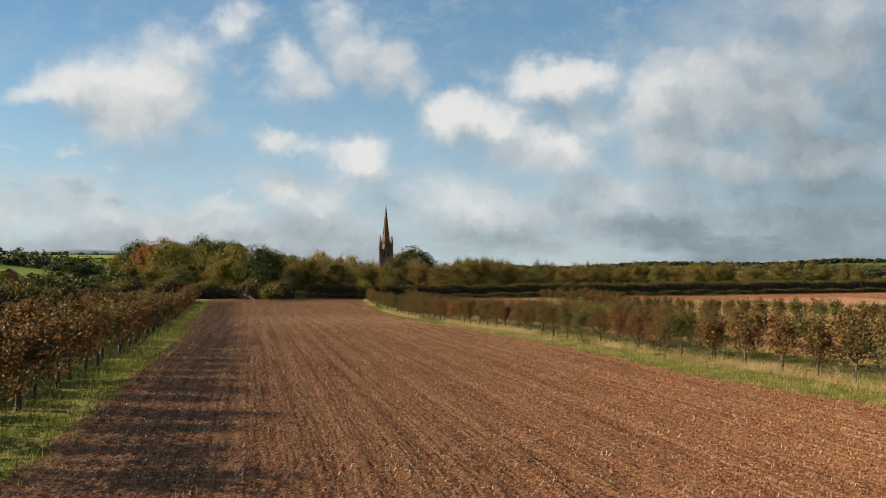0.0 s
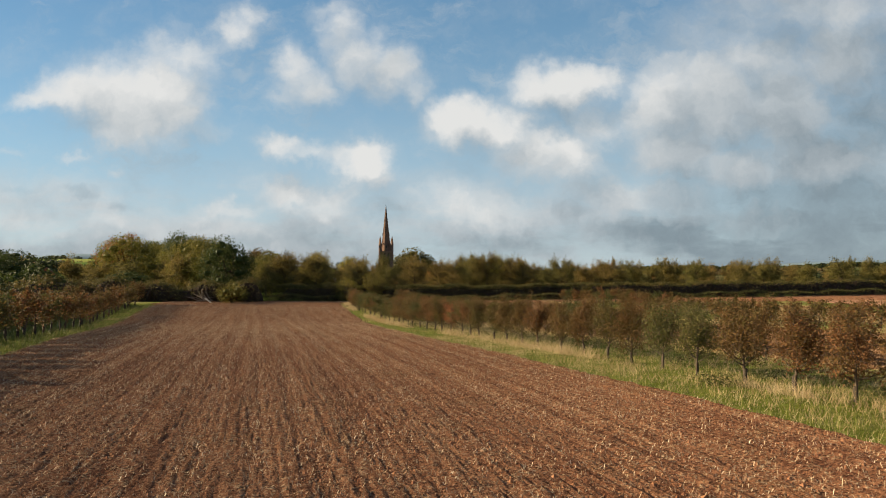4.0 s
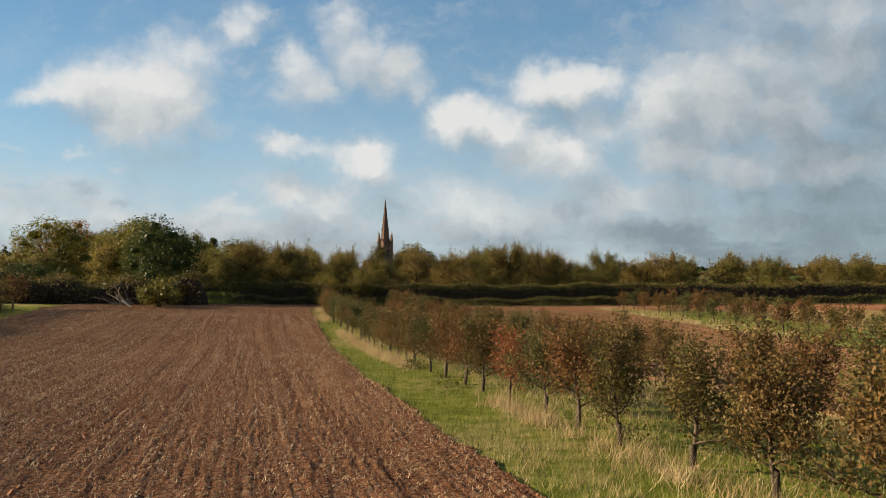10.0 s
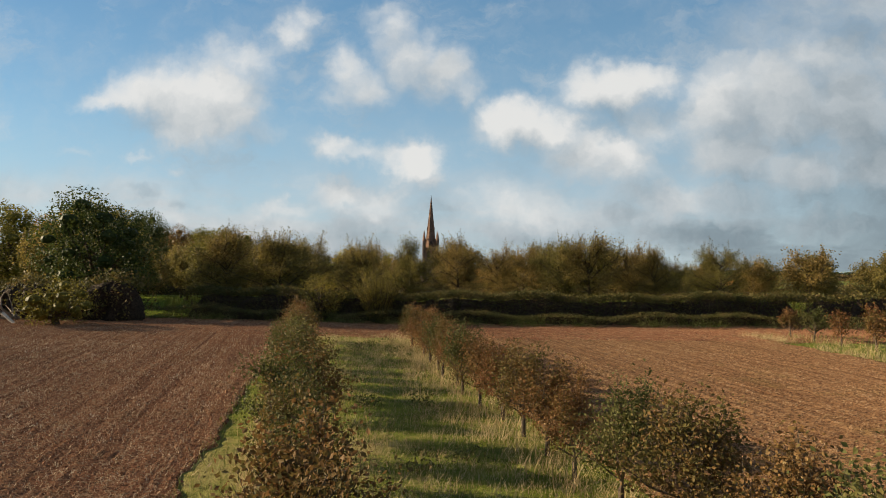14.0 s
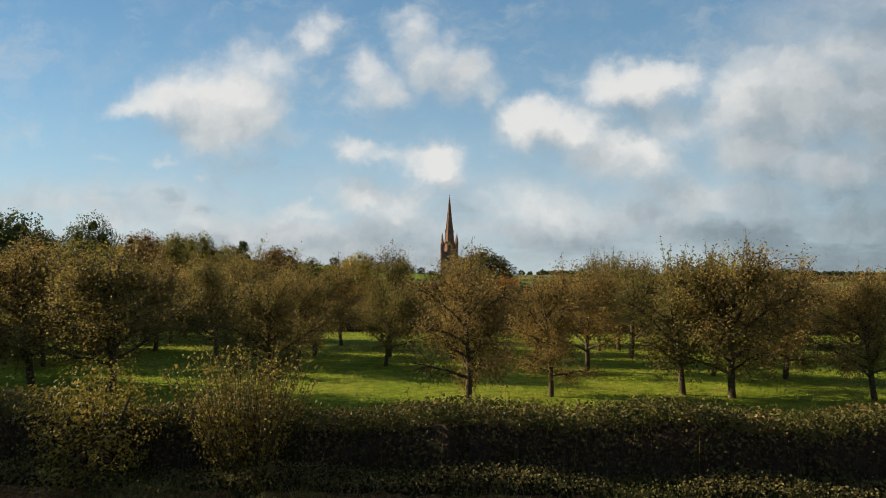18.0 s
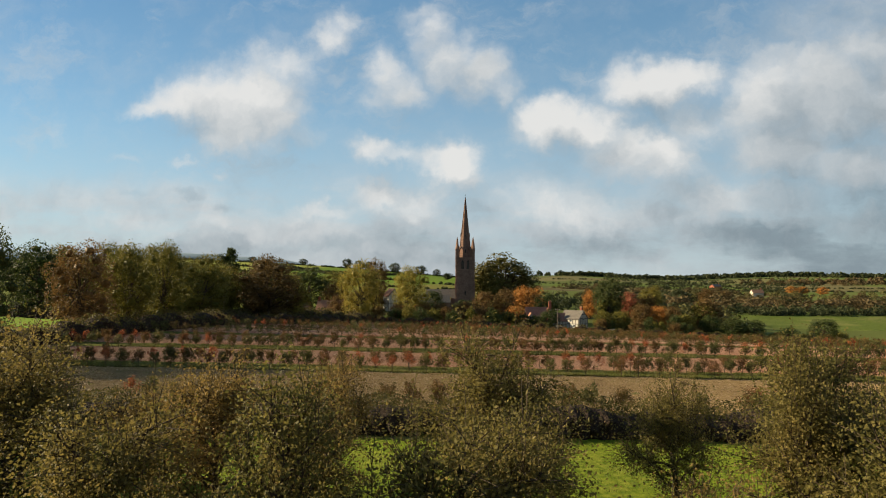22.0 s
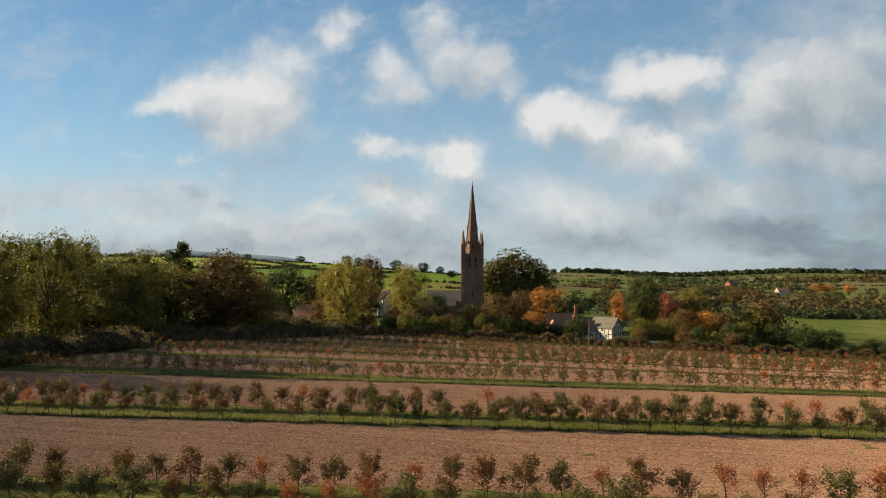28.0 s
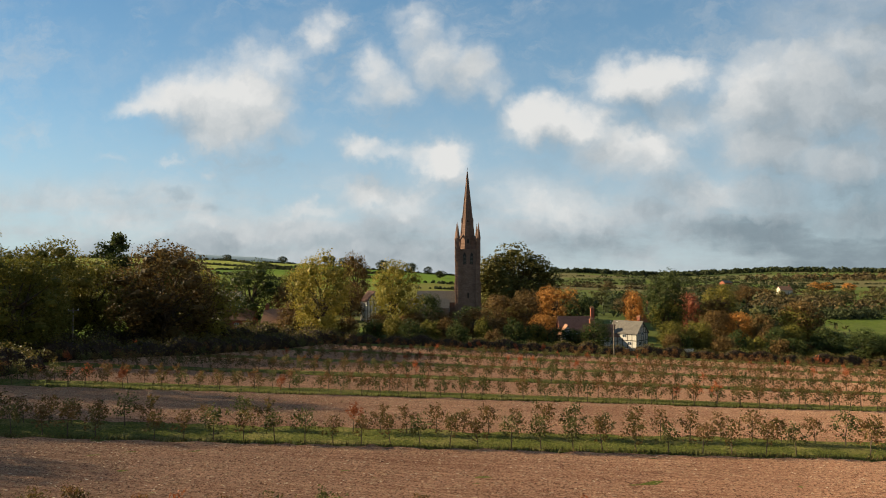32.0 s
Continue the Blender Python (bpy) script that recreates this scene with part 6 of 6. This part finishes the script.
xs = STRIP2(ys) + rng.normal(0.35, 0.35, len(ys)) + np.where(rng.random(len(ys)) < 0.3, 2.6, 0)
xs, ys = tufts(rng, xs, ys, 18, 0.25)
blades("tall_dry_grass", xs, ys, rng.uniform(0.15, 0.55, len(xs)), 0.012, M_DRYBLADE, "pale dry grass along the edge of the third row", 6, 0.5)
ys = 30 + 91 * rng.random(22000)
xs = STRIP2(ys) - 0.2 + rng.random(22000) * 11.4
blades("green_grass", xs, ys, rng.uniform(0.08, 0.4, len(xs)), 0.016, M_BLADE, "long green grass under the third and fourth rows", 7)
xs = rng.uniform(-60, 60, 42000)
ys = hedge_y(xs) + 2 + rng.random(42000) ** 1.2 * 50
blades("meadow_grass", xs, ys, rng.uniform(0.06, 0.25, len(xs)), 0.02, M_BLADE, "short green grass under the old orchard", 5)
for k, (y, m) in enumerate(ROWS[:5]):
    n = 22000 if k < 3 else 6000
    xs = rng.uniform(-70, 58, n)
    ys = y + SLOPE2 * xs + rng.uniform(-0.9, 4.5 * (m - 1) + 0.7, n)
    blades("strip_grass", xs, ys, rng.uniform(0.06, 0.34, n), 0.016, M_STRIPBLADE, "green grass strip under a row of young trees", 30 + k)

for k, (y, m) in enumerate(ROWS[:6]):
    n = 3200
    xs = rng.uniform(-72, 58, n)
    ys = y + SLOPE2 * xs + rng.uniform(-0.95, -0.25, n)
    blades("strip_weeds", xs, ys, rng.uniform(0.12, 0.42, n), 0.045, M_HEDGE, "dark weeds along the edge of a grass strip", 50 + k)
ys = 8 + 106 * rng.random(6800)
xs = np.where(ys < 62, right_edge(ys) + 0.2, row_one(ys) + 0.6) + rng.random(6800) * (row_two(ys) + 0.8 - np.where(ys < 62, right_edge(ys) + 0.2, row_one(ys) + 0.6))
xs, ys = tufts(rng, xs, ys, 10, 0.2)
blades("short_dry_grass", xs, ys, rng.uniform(0.1, 0.34, len(xs)), 0.005, M_DRYBLADE, "dry yellowed grass between the young trees", 6, 0.5)

# weeds: broad green tufts between the young trees
xs, ys = [], []
for y in rng.uniform(15, 112, 60):
    xs.append(float(row_one(y)) + rng.uniform(-1.5, 5.5))
    ys.append(y)
xs, ys = np.array(xs), np.array(ys)
m = 150
px, py = np.repeat(xs, m) + rng.normal(0, 0.26, 60 * m), np.repeat(ys, m) + rng.normal(0, 0.26, 60 * m)
lv, lf = leaf_quads(rng, np.stack([px, py, ground_z(px, py) + rng.uniform(0.02, 0.4, 60 * m)], 1), 0.085)
tagged(new("weeds", np_mesh("weeds", lv, lf, M_YGREEN)), "leafy green weeds in the grass strip", "weeds", kind="stuff")

# straw lying on the tilled soil
n = 240000
ys = -4 + 112 * rng.random(n)
lo, hi = left_edge(ys), right_edge(ys)
xs = lo + (hi - lo) * rng.random(n)
keep = (np.sin((xs * 0.96 + ys * 0.28) * 2 * math.pi / 1.1 + rng.normal(0, 0.8, n)) + rng.normal(0, 0.7, n)) > -0.45
xs, ys = xs[keep], ys[keep]
n = len(xs)
a = rng.uniform(0, 3.14, n)
l, w = rng.uniform(0.010, 0.032, n), rng.uniform(0.0032, 0.0065, n)
z = ground_z(xs, ys) + 0.09 + rng.uniform(-0.015, 0.03, n)
ca, sa = np.cos(a), np.sin(a)
tz = rng.normal(0, 0.02, n)
v = np.stack([np.stack([xs + ca * l * s - sa * w * q, ys + sa * l * s + ca * w * q, z + tz * s], 1) for s, q in ((-1, -1), (1, -1), (1, 1), (-1, 1))], 1).reshape(-1, 3)
tagged(new("straw", np_mesh("straw", v, np.arange(4 * n).reshape(n, 4), M_STRAW)), "pale straw pieces strewn over the tilled soil", "straw", kind="stuff")
# straw on the strips of the second orchard
n = 26000
xs, ys = rng.uniform(-70, 48, n), rng.uniform(195, 285, n)
inside = np.zeros(n, bool)
for (ya, na), (yb, nb) in zip(ROWS[:-1], ROWS[1:]):
    q = ys - SLOPE2 * xs
    inside |= (q > ya + (4.5 if na == 2 else 0) + 1.2) & (q < yb - 1.2)
xs, ys = xs[inside], ys[inside]
n = len(xs)
a, l, w = rng.normal(0.05, 0.5, n), rng.uniform(0.03, 0.1, n), rng.uniform(0.01, 0.022, n)
z = ground_z(xs, ys) + 0.13
ca, sa = np.cos(a), np.sin(a)
v = np.stack([np.stack([xs + ca * l * s - sa * w * q, ys + sa * l * s + ca * w * q, z + 0.006 * q], 1) for s, q in ((-1, -1), (1, -1), (1, 1), (-1, 1))], 1).reshape(-1, 3)
tagged(new("straw", np_mesh("straw", v, np.arange(4 * n).reshape(n, 4), M_STRAW)), "pale straw lying on the tilled strips", "straw", kind="stuff")
# lugged wheel marks along the headland
for off in (119.6, 121.8):
    v, f = [], []
    for k in range(190):
        x = -19 + 0.34 * k + rng.normal(0, 0.06)
        y = off + 0.085 * (x + 4) + 0.1 * math.sin(x * 0.4)
        z, a, b, h = float(ground_z(x, y)) + 0.06, rng.uniform(0.06, 0.13), rng.uniform(0.08, 0.16), rng.uniform(0.02, 0.07)
        i = len(v)
        v += [(x - a, y - b, z), (x + a, y - b * 0.6, z), (x + a, y + b, z), (x - a, y + b * 0.8, z), (x + 0.02, y - 0.03, z + h)]
        f += [(i, i + 1, i + 4), (i + 1, i + 2, i + 4), (i + 2, i + 3, i + 4), (i + 3, i, i + 4)]
    tagged(new("wheel_mark", np_mesh("wheel_mark", v, f, M_CLOD)), "raised lugs of a tractor tyre mark in the headland soil", "wheel mark", kind="stuff")
# standing stubble towards the far end of the tilled field
ys = 55 + 61 * rng.random(26000) ** 0.7
xs = left_edge(ys) + (right_edge(ys) - left_edge(ys)) * rng.random(26000)
blades("stubble", xs, ys, rng.uniform(0.09, 0.2, len(xs)), 0.012, M_STRAW, "short pale stubble at the end of the tilled field", 7, 0.6)
# long shoots above the hedge and rough grass behind it
xs = rng.uniform(-28, 60, 9000)
ys = hedge_y(xs) + 1.2 + rng.normal(0, 0.5, 9000)
blades("hedge_shoots", xs, ys, rng.uniform(2.0, 2.75, len(xs)), 0.009, M_SHRUB, "long thin shoots standing above the field hedge", 8, 0.1)
xs = rng.uniform(-30, 60, 16000)
xs = xs[(np.sin(xs * 1.3) + np.sin(xs * 0.47 + 1) + rng.normal(0, 0.6, 16000)) > 0.2]
ys = hedge_y(xs) - 1.0 + rng.normal(0, 0.6, len(xs))
blades("verge_grass", xs, ys, rng.uniform(0.2, 1.0, len(xs)), 0.011, M_BLADE, "long rough grass in front of the field hedge", 9, 0.5)
# clods
n = 56000
ys = -4 + 108 * rng.random(n)
lo, hi = left_edge(ys), right_edge(ys)
xs = lo + (hi - lo) * rng.random(n)
s = rng.gamma(2.0, 0.009, n) + 0.010
z = ground_z(xs, ys) + 0.06
a = rng.uniform(0, 6.28, n)
ring = [np.stack([xs + np.cos(a + k * 1.5708) * s * rng.uniform(0.7, 1.3, n), ys + np.sin(a + k * 1.5708) * s * rng.uniform(0.7, 1.3, n), z - s * 0.3], 1) for k in range(4)]
apex = np.stack([xs + rng.normal(0, 0.3, n) * s, ys + rng.normal(0, 0.3, n) * s, z + s * rng.uniform(0.4, 0.9, n)], 1)
v = np.stack([*ring, apex], 1).reshape(-1, 3)
i = np.arange(n)[:, None] * 5
f = np.concatenate([i + np.array([[0, 1, 4]]), i + np.array([[1, 2, 4]]), i + np.array([[2, 3, 4]]), i + np.array([[3, 0, 4]])])
tagged(new("clods", np_mesh("clods", v, f, M_CLOD)), "small clods of reddish soil on the tilled field", "soil", kind="stuff")
